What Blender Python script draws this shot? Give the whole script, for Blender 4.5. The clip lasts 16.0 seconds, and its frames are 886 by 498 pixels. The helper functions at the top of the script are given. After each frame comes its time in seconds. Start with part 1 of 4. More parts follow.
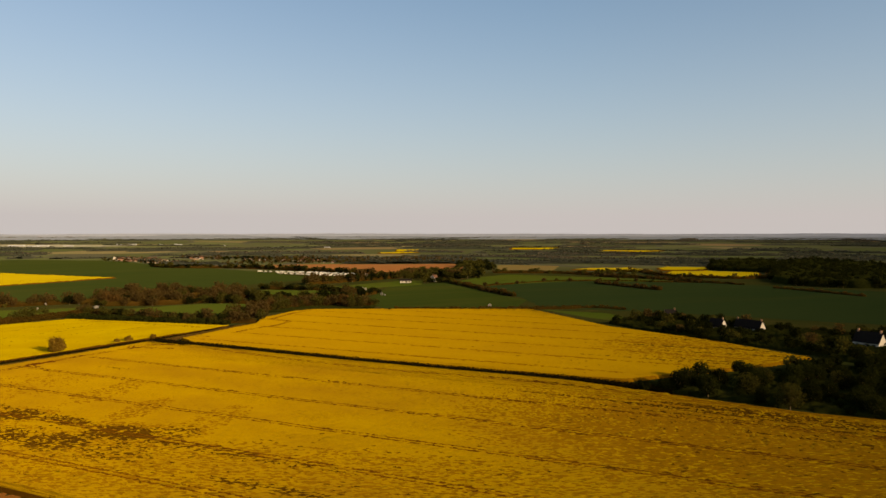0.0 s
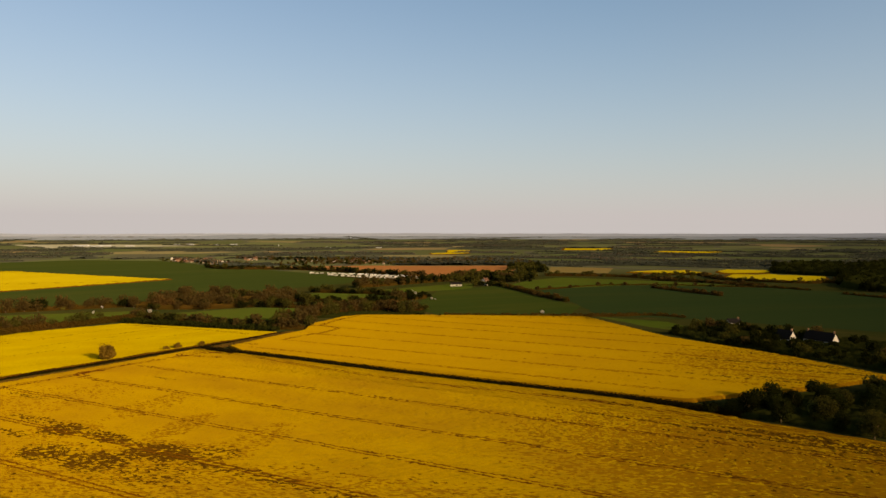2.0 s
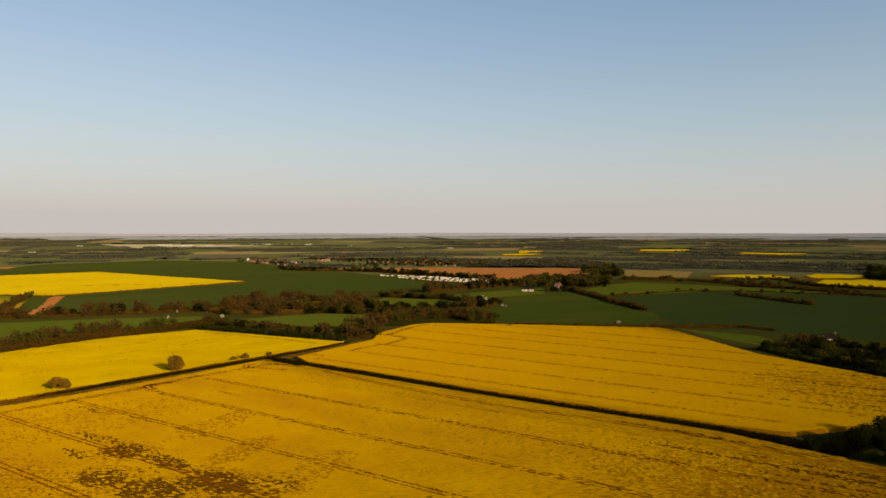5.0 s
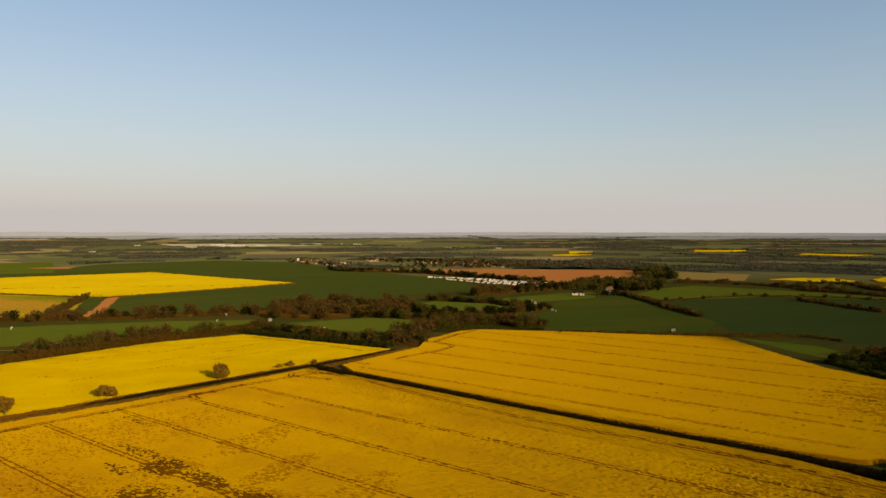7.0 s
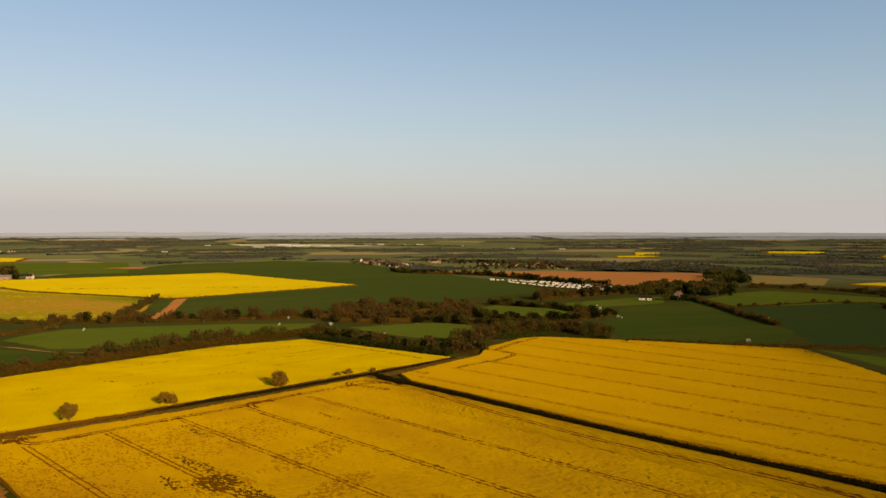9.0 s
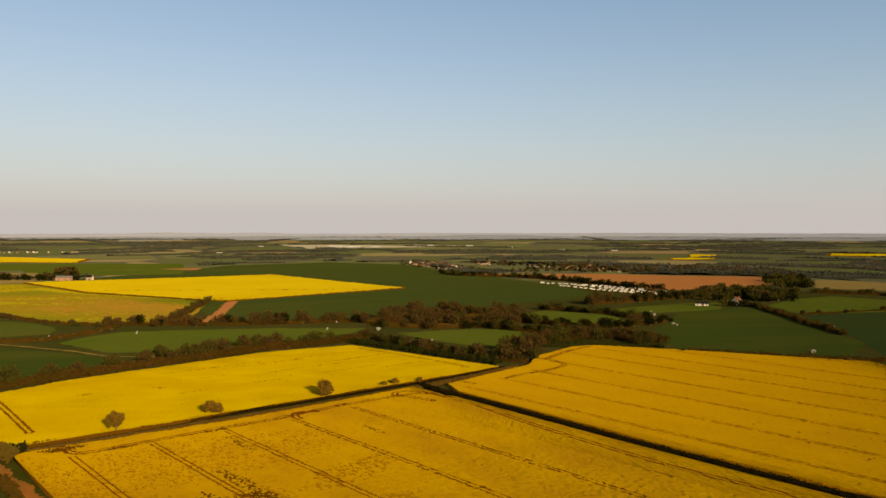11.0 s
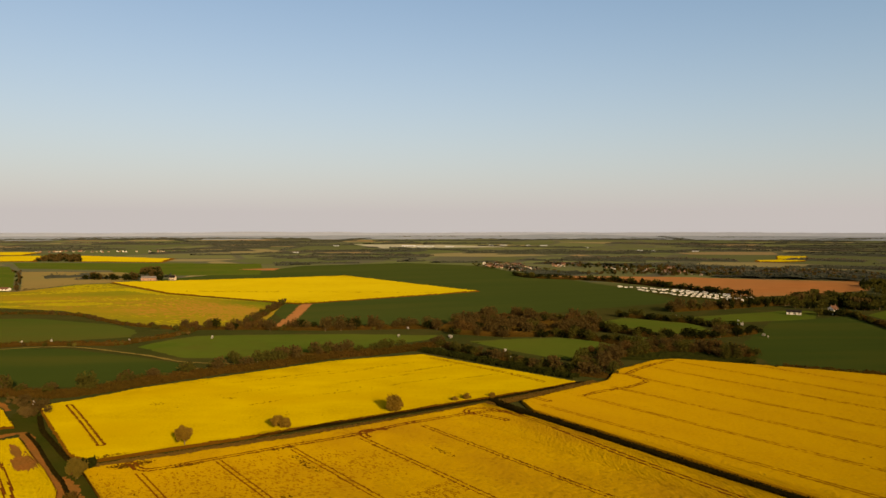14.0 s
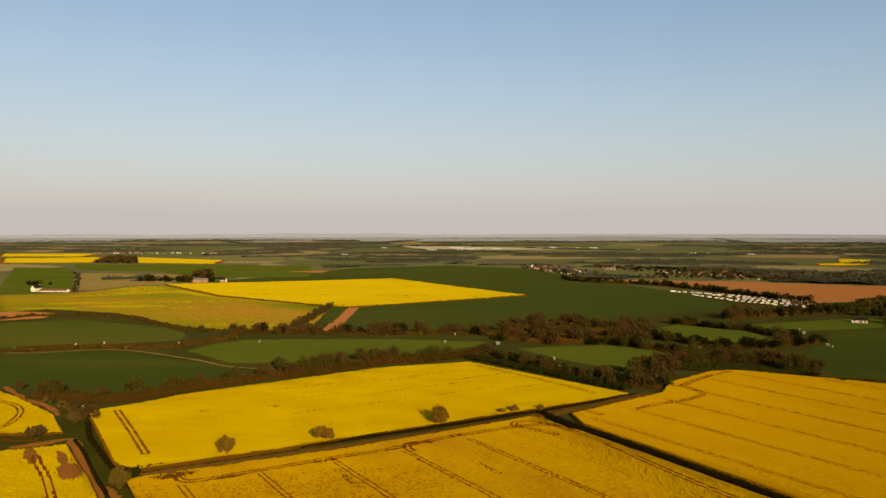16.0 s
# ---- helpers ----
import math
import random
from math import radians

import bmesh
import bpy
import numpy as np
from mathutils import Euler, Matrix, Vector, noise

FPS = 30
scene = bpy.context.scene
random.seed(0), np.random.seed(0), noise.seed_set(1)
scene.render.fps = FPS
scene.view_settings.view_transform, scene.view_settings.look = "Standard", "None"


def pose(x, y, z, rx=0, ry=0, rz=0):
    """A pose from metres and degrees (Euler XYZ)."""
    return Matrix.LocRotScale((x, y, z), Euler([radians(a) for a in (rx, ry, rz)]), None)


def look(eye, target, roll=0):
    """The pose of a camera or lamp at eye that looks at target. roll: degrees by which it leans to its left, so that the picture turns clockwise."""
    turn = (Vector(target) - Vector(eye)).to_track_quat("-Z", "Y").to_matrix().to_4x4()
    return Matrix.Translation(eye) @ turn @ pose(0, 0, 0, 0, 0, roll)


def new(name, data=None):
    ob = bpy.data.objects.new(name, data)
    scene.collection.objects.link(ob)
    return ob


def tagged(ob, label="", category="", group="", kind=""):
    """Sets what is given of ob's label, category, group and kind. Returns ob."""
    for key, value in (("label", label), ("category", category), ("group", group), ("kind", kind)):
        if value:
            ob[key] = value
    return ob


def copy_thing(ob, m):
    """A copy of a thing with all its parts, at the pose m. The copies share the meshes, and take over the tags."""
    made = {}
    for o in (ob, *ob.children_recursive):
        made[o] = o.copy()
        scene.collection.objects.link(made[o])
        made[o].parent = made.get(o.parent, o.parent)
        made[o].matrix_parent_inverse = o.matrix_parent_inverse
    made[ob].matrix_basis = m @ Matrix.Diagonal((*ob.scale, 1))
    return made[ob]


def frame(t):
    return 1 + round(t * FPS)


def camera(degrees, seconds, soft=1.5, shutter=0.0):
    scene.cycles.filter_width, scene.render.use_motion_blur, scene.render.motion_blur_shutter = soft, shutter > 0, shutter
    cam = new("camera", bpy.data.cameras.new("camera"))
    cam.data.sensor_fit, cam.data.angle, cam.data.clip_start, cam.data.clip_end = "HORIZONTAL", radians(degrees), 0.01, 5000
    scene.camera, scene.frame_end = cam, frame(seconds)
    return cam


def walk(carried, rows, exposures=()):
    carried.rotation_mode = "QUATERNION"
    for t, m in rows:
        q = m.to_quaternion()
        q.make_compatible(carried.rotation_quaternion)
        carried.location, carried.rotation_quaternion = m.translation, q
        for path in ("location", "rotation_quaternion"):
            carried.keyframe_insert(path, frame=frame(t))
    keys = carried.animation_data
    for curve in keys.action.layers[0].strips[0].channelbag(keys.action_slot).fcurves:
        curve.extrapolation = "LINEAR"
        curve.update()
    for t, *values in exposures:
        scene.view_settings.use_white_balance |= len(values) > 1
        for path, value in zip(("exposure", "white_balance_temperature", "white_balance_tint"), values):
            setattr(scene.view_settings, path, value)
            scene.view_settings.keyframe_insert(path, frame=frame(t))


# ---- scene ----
cam = camera(62.99, 16.0, 1.5)
walk(cam, [
    (0.0, pose(0.00, 0.00, 50.00, 88.795, 0, 0.000)),
    (0.5, pose(0.17, 2.78, 51.01, 88.766, 0, 1.091)),
    (1.0, pose(0.22, 5.53, 51.95, 88.757, 0, 2.235)),
    (1.5, pose(0.20, 8.10, 52.70, 88.739, 0, 3.163)),
    (2.0, pose(0.15, 10.50, 53.48, 88.731, 0, 4.063)),
    (2.5, pose(0.14, 12.82, 54.22, 88.709, 0, 4.991)),
    (3.0, pose(-0.01, 15.00, 54.95, 88.699, 0, 5.855)),
    (3.5, pose(-0.17, 17.11, 55.64, 88.664, 0, 6.664)),
    (4.0, pose(-0.32, 19.25, 56.49, 88.654, 0, 7.597)),
    (6.5, pose(-1.29, 30.31, 61.05, 88.563, 0, 12.764)),
    (7.0, pose(-1.61, 32.25, 61.82, 88.540, 0, 13.579)),
    (7.5, pose(-1.93, 34.24, 62.54, 88.529, 0, 14.470)),
    (8.0, pose(-2.22, 36.40, 63.29, 88.515, 0, 15.739)),
    (8.5, pose(-2.50, 38.70, 64.08, 88.487, 0, 17.306)),
    (9.0, pose(-2.86, 41.00, 64.84, 88.501, 0, 18.566)),
    (11.5, pose(-5.48, 50.70, 68.38, 88.482, 0, 23.429)),
    (12.0, pose(-6.27, 52.80, 69.19, 88.437, 0, 24.392)),
    (12.5, pose(-7.16, 54.88, 70.04, 88.431, 0, 25.428)),
    (13.0, pose(-8.09, 56.87, 70.81, 88.402, 0, 26.376)),
    (13.5, pose(-9.01, 58.80, 71.51, 88.378, 0, 27.331)),
    (14.0, pose(-10.03, 60.67, 72.16, 88.396, 0, 28.330)),
    (14.5, pose(-11.07, 62.46, 72.74, 88.403, 0, 29.252)),
    (15.0, pose(-11.97, 64.16, 73.26, 88.401, 0, 30.111)),
    (15.5, pose(-12.74, 65.90, 73.76, 88.431, 0, 31.072)),
    (16.0, pose(-13.42, 67.75, 74.16, 88.509, 0, 32.130)),
], [(0.0, 0.14, 7000, 13), (6.0, 0.14, 7000, 13), (16.0, 0.12, 7000, 13)])

# ---- light: low evening sun from behind and to the side ----
SUN_TO = Vector((0.80, -0.60, 0)).normalized()
SUN_EL = radians(18)
world = bpy.data.worlds.new("world")
scene.world = world
world.use_nodes = True
wn = world.node_tree.nodes
sky = wn.new("ShaderNodeTexSky")
sky.sky_type = "NISHITA"
sky.sun_disc = False
sky.sun_elevation = SUN_EL
sky.sun_rotation = math.atan2(SUN_TO.x, SUN_TO.y)
sky.air_density, sky.dust_density, sky.ozone_density = 1.0, 0.25, 2.1
wn["Background"].inputs["Strength"].default_value = 0.115
# Pinkish evening haze all round the horizon, thinning upwards
wl = world.node_tree.links
split = wn.new("ShaderNodeSeparateXYZ")
wl.new(wn.new("ShaderNodeTexCoord").outputs["Generated"], split.inputs[0])
fall = wn.new("ShaderNodeMath")
fall.operation, fall.inputs[0].default_value = "POWER", 0.007
wl.new(split.outputs["Z"], fall.inputs[1])
thin = wn.new("ShaderNodeMath")
thin.operation, thin.use_clamp, thin.inputs[1].default_value = "MULTIPLY", True, 1.12
wl.new(fall.outputs[0], thin.inputs[0])
haze = wn.new("ShaderNodeMix")
haze.data_type = "RGBA"
haze.inputs[7].default_value = (4.32, 4.15, 4.15, 1)
wl.new(thin.outputs[0], haze.inputs[0])
# Clearer, deeper blue at a right angle to the sun than opposite it
facing = wn.new("ShaderNodeVectorMath")
facing.operation = "DOT_PRODUCT"
facing.inputs[1].default_value = SUN_TO * math.cos(SUN_EL) + Vector((0, 0, math.sin(SUN_EL)))
wl.new(split.inputs[0].links[0].from_socket, facing.inputs[0])
side_on = wn.new("ShaderNodeMapRange")
side_on.inputs["From Min"].default_value, side_on.inputs["From Max"].default_value = -1.0, -0.35
wl.new(facing.outputs["Value"], side_on.inputs["Value"])
blue = wn.new("ShaderNodeMix")
blue.data_type = "RGBA"
blue.inputs[6].default_value, blue.inputs[7].default_value = (0.93, 0.99, 1.0, 1), (0.64, 1.02, 1.13, 1)
wl.new(side_on.outputs["Result"], blue.inputs[0])
clean = wn.new("ShaderNodeMix")
clean.data_type, clean.blend_type = "RGBA", "MULTIPLY"
clean.inputs[0].default_value = 1.0
wl.new(blue.outputs[2], clean.inputs[7])
wl.new(sky.outputs[0], clean.inputs[6])
wl.new(clean.outputs[2], haze.inputs[6])
# The bright warm sky round the low sun, unseen, added to warm the shadows
near_sun = wn.new("ShaderNodeMath")
near_sun.operation, near_sun.use_clamp = "MAXIMUM", True
near_sun.inputs[1].default_value = 0.0
wl.new(facing.outputs["Value"], near_sun.inputs[0])
spread = wn.new("ShaderNodeMath")
spread.operation, spread.inputs[1].default_value = "POWER", 6.0
wl.new(near_sun.outputs[0], spread.inputs[0])
glare = wn.new("ShaderNodeMix")
glare.data_type, glare.blend_type = "RGBA", "ADD"
glare.inputs[7].default_value = (12.5, 6.8, 2.4, 1)
wl.new(spread.outputs[0], glare.inputs[0])
wl.new(haze.outputs[2], glare.inputs[6])
wl.new(glare.outputs[2], wn["Background"].inputs["Color"])
sun_data = bpy.data.lights.new("sun", "SUN")
sun_data.energy, sun_data.angle, sun_data.color = 4.6, radians(0.6), (1.0, 0.83, 0.58)
sun_at = (SUN_TO * math.cos(SUN_EL) + Vector((0, 0, math.sin(SUN_EL)))) * 500
new("sun", sun_data).matrix_world = look(sun_at, (0, 0, 0))


# ---- materials ----
def material(name, first, second, third=None, grain=1.0, wide=0.05, rough=0.8, bump=0.3, vary=0.0, spread=0.5, bump_scale=None, far=0.25, glow=0.0, shine=0.0, below=None, stretch=None, mottle=None):
    """first and second mix by a fine noise, third comes in by a wide one, mottle in still wider patches; vary shifts each object's brightness."""
    m = bpy.data.materials.new(name)
    m.use_nodes = True
    n, links = m.node_tree.nodes, m.node_tree.links
    shader = n["Principled BSDF"]
    shader.inputs["Roughness"].default_value = rough
    shader.inputs["Specular IOR Level"].default_value = shine
    shader.inputs["Diffuse Roughness"].default_value = 1.0
    place = n.new("ShaderNodeTexCoord").outputs["Object"]
    if stretch:
        turn, longer = stretch
        lay = n.new("ShaderNodeMapping")
        lay.vector_type = "TEXTURE"
        lay.inputs["Rotation"].default_value = (0, 0, radians(turn))
        lay.inputs["Scale"].default_value = (longer, 1, 1)
        links.new(place, lay.inputs["Vector"])
        place = lay.outputs[0]

    def noise_at(scale, detail=4.0):
        t = n.new("ShaderNodeTexNoise")
        t.inputs["Scale"].default_value, t.inputs["Detail"].default_value = scale, detail
        links.new(place, t.inputs["Vector"])
        return t.outputs["Fac"]

    def ramp(value, low, high):
        r = n.new("ShaderNodeMapRange")
        r.inputs["From Min"].default_value, r.inputs["From Max"].default_value = low, high
        links.new(value, r.inputs["Value"])
        return r.outputs["Result"]

    def mix(factor, a, b):
        x = n.new("ShaderNodeMix")
        x.data_type = "RGBA"
        if isinstance(factor, float):
            x.inputs[0].default_value = factor
        else:
            links.new(factor, x.inputs[0])
        for socket, value in ((x.inputs[6], a), (x.inputs[7], b)):
            if isinstance(value, tuple):
                socket.default_value = (*value, 1)
            else:
                links.new(value, socket)
        return x.outputs[2]

    half = spread / 2
    colour = mix(ramp(noise_at(grain), 0.5 - half, 0.5 + half), first, second)
    if third:
        colour = mix(ramp(noise_at(wide, 3.0), 0.5 - far, 0.5 + far), colour, third)
    if mottle:
        tone, size, low, high = mottle
        colour = mix(ramp(noise_at(size, 3.0), low, high), colour, tone)
    # below: a darker, browner colour towards the bottom, between two heights
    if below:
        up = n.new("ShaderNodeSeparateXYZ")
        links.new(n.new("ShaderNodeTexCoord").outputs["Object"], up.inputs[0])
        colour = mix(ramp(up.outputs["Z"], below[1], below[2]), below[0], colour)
    if vary:
        info = n.new("ShaderNodeObjectInfo")
        hsv = n.new("ShaderNodeHueSaturation")
        links.new(ramp_to(n, links, info.outputs["Random"], 1 - vary, 1 + vary), hsv.inputs["Value"])
        links.new(colour, hsv.inputs["Color"])
        colour = hsv.outputs["Color"]
    links.new(colour, shader.inputs["Base Color"])
    if glow:
        thin, both = n.new("ShaderNodeBsdfTranslucent"), n.new("ShaderNodeMixShader")
        both.inputs[0].default_value = glow
        links.new(colour, thin.inputs["Color"])
        links.new(shader.outputs[0], both.inputs[1])
        links.new(thin.outputs[0], both.inputs[2])
        links.new(both.outputs[0], n["Material Output"].inputs["Surface"])
    if bump:
        b = n.new("ShaderNodeBump")
        b.inputs["Strength"].default_value = bump
        b.inputs["Distance"].default_value = 0.4
        links.new(noise_at(bump_scale or grain * 1.7), b.inputs["Height"])
        links.new(b.outputs["Normal"], shader.inputs["Normal"])
    return m


def ramp_to(n, links, value, low, high):
    r = n.new("ShaderNodeMapRange")
    r.inputs["To Min"].default_value, r.inputs["To Max"].default_value = low, high
    links.new(value, r.inputs["Value"])
    return r.outputs["Result"]


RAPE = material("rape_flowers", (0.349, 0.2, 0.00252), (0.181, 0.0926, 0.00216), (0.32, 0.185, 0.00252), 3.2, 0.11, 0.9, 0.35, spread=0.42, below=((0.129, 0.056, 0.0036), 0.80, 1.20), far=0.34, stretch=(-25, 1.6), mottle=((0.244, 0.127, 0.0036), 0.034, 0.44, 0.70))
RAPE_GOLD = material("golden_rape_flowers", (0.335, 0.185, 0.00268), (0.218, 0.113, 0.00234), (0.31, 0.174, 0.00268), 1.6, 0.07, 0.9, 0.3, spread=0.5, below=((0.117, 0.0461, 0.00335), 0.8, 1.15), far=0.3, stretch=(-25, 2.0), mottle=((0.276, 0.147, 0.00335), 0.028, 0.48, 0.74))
RAPE_FAR = material("rape_flowers_far", (0.325, 0.23, 0.0036), (0.278, 0.189, 0.00288), (0.343, 0.249, 0.0048), 0.12, 0.012, 0.9, 0.1)
STEMS = material("rape_stems", (0.0808, 0.0323, 0.0027), (0.109, 0.0442, 0.0027), None, 2.0)
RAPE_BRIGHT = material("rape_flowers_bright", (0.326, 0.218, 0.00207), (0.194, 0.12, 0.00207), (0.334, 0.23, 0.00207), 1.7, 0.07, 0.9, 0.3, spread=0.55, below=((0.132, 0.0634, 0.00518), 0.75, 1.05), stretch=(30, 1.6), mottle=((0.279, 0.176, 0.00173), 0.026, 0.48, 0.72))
# Thin crop; on one field it also paints tree shadows
THIN_SHADOW = material("thin_crop", (0.12, 0.056, 0.0032), (0.048, 0.024, 0.0024), None, 1.6)
BARE = material("failed_crop_over_soil", (0.15, 0.066, 0.0025), (0.022, 0.0095, 0.001), (0.055, 0.024, 0.0015), 2.6, 0.3, spread=0.44, far=0.24, stretch=(-25, 3.2))
# Duller rape: fading crop, and painted dimness at two fields' east ends
DIM_FADING = material("fading_rape_flowers", (0.245, 0.119, 0.0023), (0.108, 0.0468, 0.00202), (0.202, 0.0946, 0.0023), 1.9, 0.05, spread=0.46, stretch=(-25, 1.7))
PALE = material("pale_dry_ground", (0.288, 0.248, 0.168), (0.216, 0.188, 0.12), (0.176, 0.168, 0.096), 0.03, 0.006, bump=0.1)
SOIL = material("bare_soil", (0.2, 0.068, 0.012), (0.125, 0.044, 0.008), (0.1, 0.05, 0.009), 0.9, 0.1)
TRACK = material("wheel_track_soil", (0.105, 0.030, 0.003), (0.060, 0.018, 0.002), None, 1.2)
FAINT = material("faint_wheel_track", (0.145, 0.0471, 0.0018), (0.0924, 0.0289, 0.00135), None, 1.2)
GRASS = material("rough_grass", (0.024, 0.0256, 0.0032), (0.0152, 0.016, 0.0024), (0.0352, 0.0264, 0.004), 0.25, 0.02, spread=0.6)
VERGE = material("green_verge", (0.0192, 0.0248, 0.0024), (0.0128, 0.016, 0.0016), (0.0304, 0.0248, 0.0032), 0.6, 0.05, spread=0.6)
WHEAT = material("young_wheat", (0.0236, 0.0339, 0.00598), (0.0191, 0.0287, 0.0051), (0.0324, 0.039, 0.00704), 0.05, 0.006, bump=0.2, stretch=(48, 6), mottle=((0.0368, 0.0383, 0.00704), 0.02, 0.52, 0.8))
WHEAT_DEEP = material("deep_green_wheat", (0.0211, 0.0316, 0.0048), (0.0155, 0.025, 0.004), (0.0289, 0.0368, 0.0056), 0.05, 0.010, bump=0.2, stretch=(32, 5), mottle=((0.0366, 0.0375, 0.0056), 0.02, 0.50, 0.75))
WHEAT_LIGHT = material("light_green_wheat", (0.03238, 0.04506, 0.005632), (0.02534, 0.03661, 0.004576), (0.04224, 0.04787, 0.00704), 0.05, 0.012, bump=0.2, stretch=(32, 5), mottle=((0.04928, 0.04506, 0.00704), 0.025, 0.48, 0.72))
WHEAT_DARK = material("dark_young_wheat", (0.016, 0.0263, 0.00669), (0.0126, 0.0218, 0.00585), (0.0214, 0.0296, 0.00752), 0.05, 0.008, bump=0.2, stretch=(20, 5), mottle=((0.0243, 0.0291, 0.00669), 0.02, 0.52, 0.8))
PASTURE = material("pasture", (0.0393, 0.0597, 0.00533), (0.0292, 0.0458, 0.00408), (0.0528, 0.0597, 0.0069), 0.08, 0.014, bump=0.2, mottle=((0.0501, 0.0514, 0.0069), 0.03, 0.5, 0.75))
PATCHY = material("thin_rape_over_soil", (0.15, 0.118, 0.00495), (0.112, 0.097, 0.00495), (0.175, 0.109, 0.00715), 0.10, 0.014, spread=0.5, far=0.22, stretch=(30, 1.8), mottle=((0.092, 0.0989, 0.0055), 0.009, 0.48, 0.68))
PATCHY_YELLOW = material("thin_rape_in_flower", (0.247, 0.191, 0.0036), (0.173, 0.138, 0.0048), (0.21, 0.161, 0.0042), 0.10, 0.03, stretch=(-22, 2.2))
PATCHY_SOIL = material("thin_rape_bare_soil", (0.247, 0.106, 0.0154), (0.194, 0.0997, 0.0126), (0.184, 0.109, 0.0105), 0.08, 0.02, stretch=(-22, 2.2))
MEADOW = material("rough_meadow", (0.0225, 0.0278, 0.00528), (0.0159, 0.019, 0.00352), (0.0331, 0.0284, 0.00616), 0.25, 0.02, spread=0.6, mottle=((0.0384, 0.0312, 0.00704), 0.05, 0.55, 0.75))
PLOUGH = material("red_ploughed_soil", (0.233, 0.0878, 0.0235), (0.194, 0.0726, 0.0194), (0.183, 0.0845, 0.0252), 0.05, 0.008, bump=0.2)
STUBBLE = material("brown_stubble", (0.152, 0.1, 0.0288), (0.124, 0.084, 0.024), (0.12, 0.0944, 0.0272), 0.06, 0.008, bump=0.2, stretch=(35, 5))
PATH = material("dry_grass_track", (0.136, 0.096, 0.02), (0.096, 0.068, 0.0144), None, 0.3)
BARK = material("bark", (0.24, 0.16, 0.072), (0.12, 0.08, 0.04), None, 3.0)
LEAF_OLIVE = material("spring_leaves", (0.12, 0.0972, 0.0135), (0.0708, 0.0607, 0.00968), None, 0.5, vary=0.45, bump=0, glow=0.45)
LEAF_BROWN = material("budding_twigs", (0.145, 0.0851, 0.0194), (0.0924, 0.0552, 0.0132), None, 0.5, vary=0.4, bump=0, glow=0.45)
LEAF_RUST = material("rust_red_young_leaves", (0.17, 0.0855, 0.0176), (0.107, 0.0551, 0.0123), None, 0.5, vary=0.35, bump=0, glow=0.45)
LEAF_DARK = material("evergreen_leaves", (0.0288, 0.0296, 0.004), (0.016, 0.0168, 0.0028), None, 0.6, vary=0.4, bump=0, glow=0.3)
LEAF_PALE = material("pale_olive_buds", (0.165, 0.106, 0.013), (0.10, 0.066, 0.009), None, 0.8, bump=0, glow=0.4)
LEAF_WHITE = material("white_blossom", (0.68, 0.59, 0.46), (0.46, 0.39, 0.29), None, 1.5, vary=0.15, bump=0, glow=0.4)
LEAF_HEDGE = material("hedge_leaves", (0.0794, 0.0469, 0.00542), (0.0469, 0.0299, 0.00387), (0.0972, 0.0469, 0.00697), 0.7, 0.05, bump=0, glow=0.35)
LEAF_DITCH = material("dark_cut_hedge_twigs", (0.0208, 0.0144, 0.0024), (0.0112, 0.008, 0.0016), None, 0.7, bump=0, glow=0.2)
LEAF_LANE = material("dry_brown_hedge_twigs", (0.18, 0.098, 0.014), (0.105, 0.060, 0.009), (0.145, 0.074, 0.011), 0.7, 0.06, bump=0, glow=0.4)
WALL_WHITE = material("white_render", (0.66, 0.57, 0.42), (0.56, 0.48, 0.35), None, 0.6, bump=0.1, shine=0.1)
WALL_BRICK = material("brown_brick", (0.40, 0.22, 0.11), (0.31, 0.17, 0.09), None, 2.0, bump=0.1, vary=0.4)
WALL_STONE = material("pale_stone", (0.60, 0.45, 0.27), (0.48, 0.36, 0.21), None, 1.5, bump=0.1, vary=0.25)
ROOF_SLATE = material("dark_slate", (0.0208, 0.016, 0.012), (0.0144, 0.0112, 0.0088), None, 1.2, rough=0.9, shine=0.02)
ROOF_TILE = material("clay_tiles", (0.105, 0.050, 0.026), (0.075, 0.036, 0.019), None, 1.2, vary=0.4)
ROOF_GREY = material("grey_barn_roof", (0.16, 0.128, 0.096), (0.12, 0.096, 0.072), None, 0.8, shine=0.1)
SHEET = material("pale_sheet_metal", (0.48, 0.456, 0.4), (0.384, 0.36, 0.312), None, 0.3, rough=0.5, bump=0.05, shine=0.4)
GLASS = material("dark_window_glass", (0.024, 0.028, 0.032), (0.016, 0.0176, 0.02), None, 0.5, rough=0.15, bump=0, shine=0.4)
# Foliage lightened and greyed: distance haze painted into the colour
HAZED_OLIVE = material("far_olive_leaves", (0.1, 0.092, 0.048), (0.068, 0.064, 0.0336), None, 0.2, bump=0, glow=0.3)
HAZED_BROWN = material("far_brown_twigs", (0.12, 0.0896, 0.0496), (0.084, 0.064, 0.0368), None, 0.2, bump=0, glow=0.3)
HAZED_DARK = material("far_dark_leaves", (0.0576, 0.0576, 0.0336), (0.0416, 0.0424, 0.0256), None, 0.2, bump=0, glow=0.3)
# Slope colour already holds the blue-grey of distance haze
HAZED_SLOPE = material("far_slopes", (0.18, 0.188, 0.188), (0.132, 0.1424, 0.1456), (0.152, 0.16, 0.164), 0.02, 0.004, bump=0, spread=0.3, far=0.12)
LEAF_TAN = material("opening_tan_leaves", (0.24, 0.128, 0.0112), (0.144, 0.0784, 0.008), None, 0.8, bump=0, glow=0.35)
# Paler still: haze along the horizon painted into the hill colour
HAZED_HILL = material("distant_hills", (0.248, 0.2544, 0.264), (0.2, 0.208, 0.22), (0.224, 0.2304, 0.24), 0.02, 0.004, bump=0, spread=0.3, far=0.12)


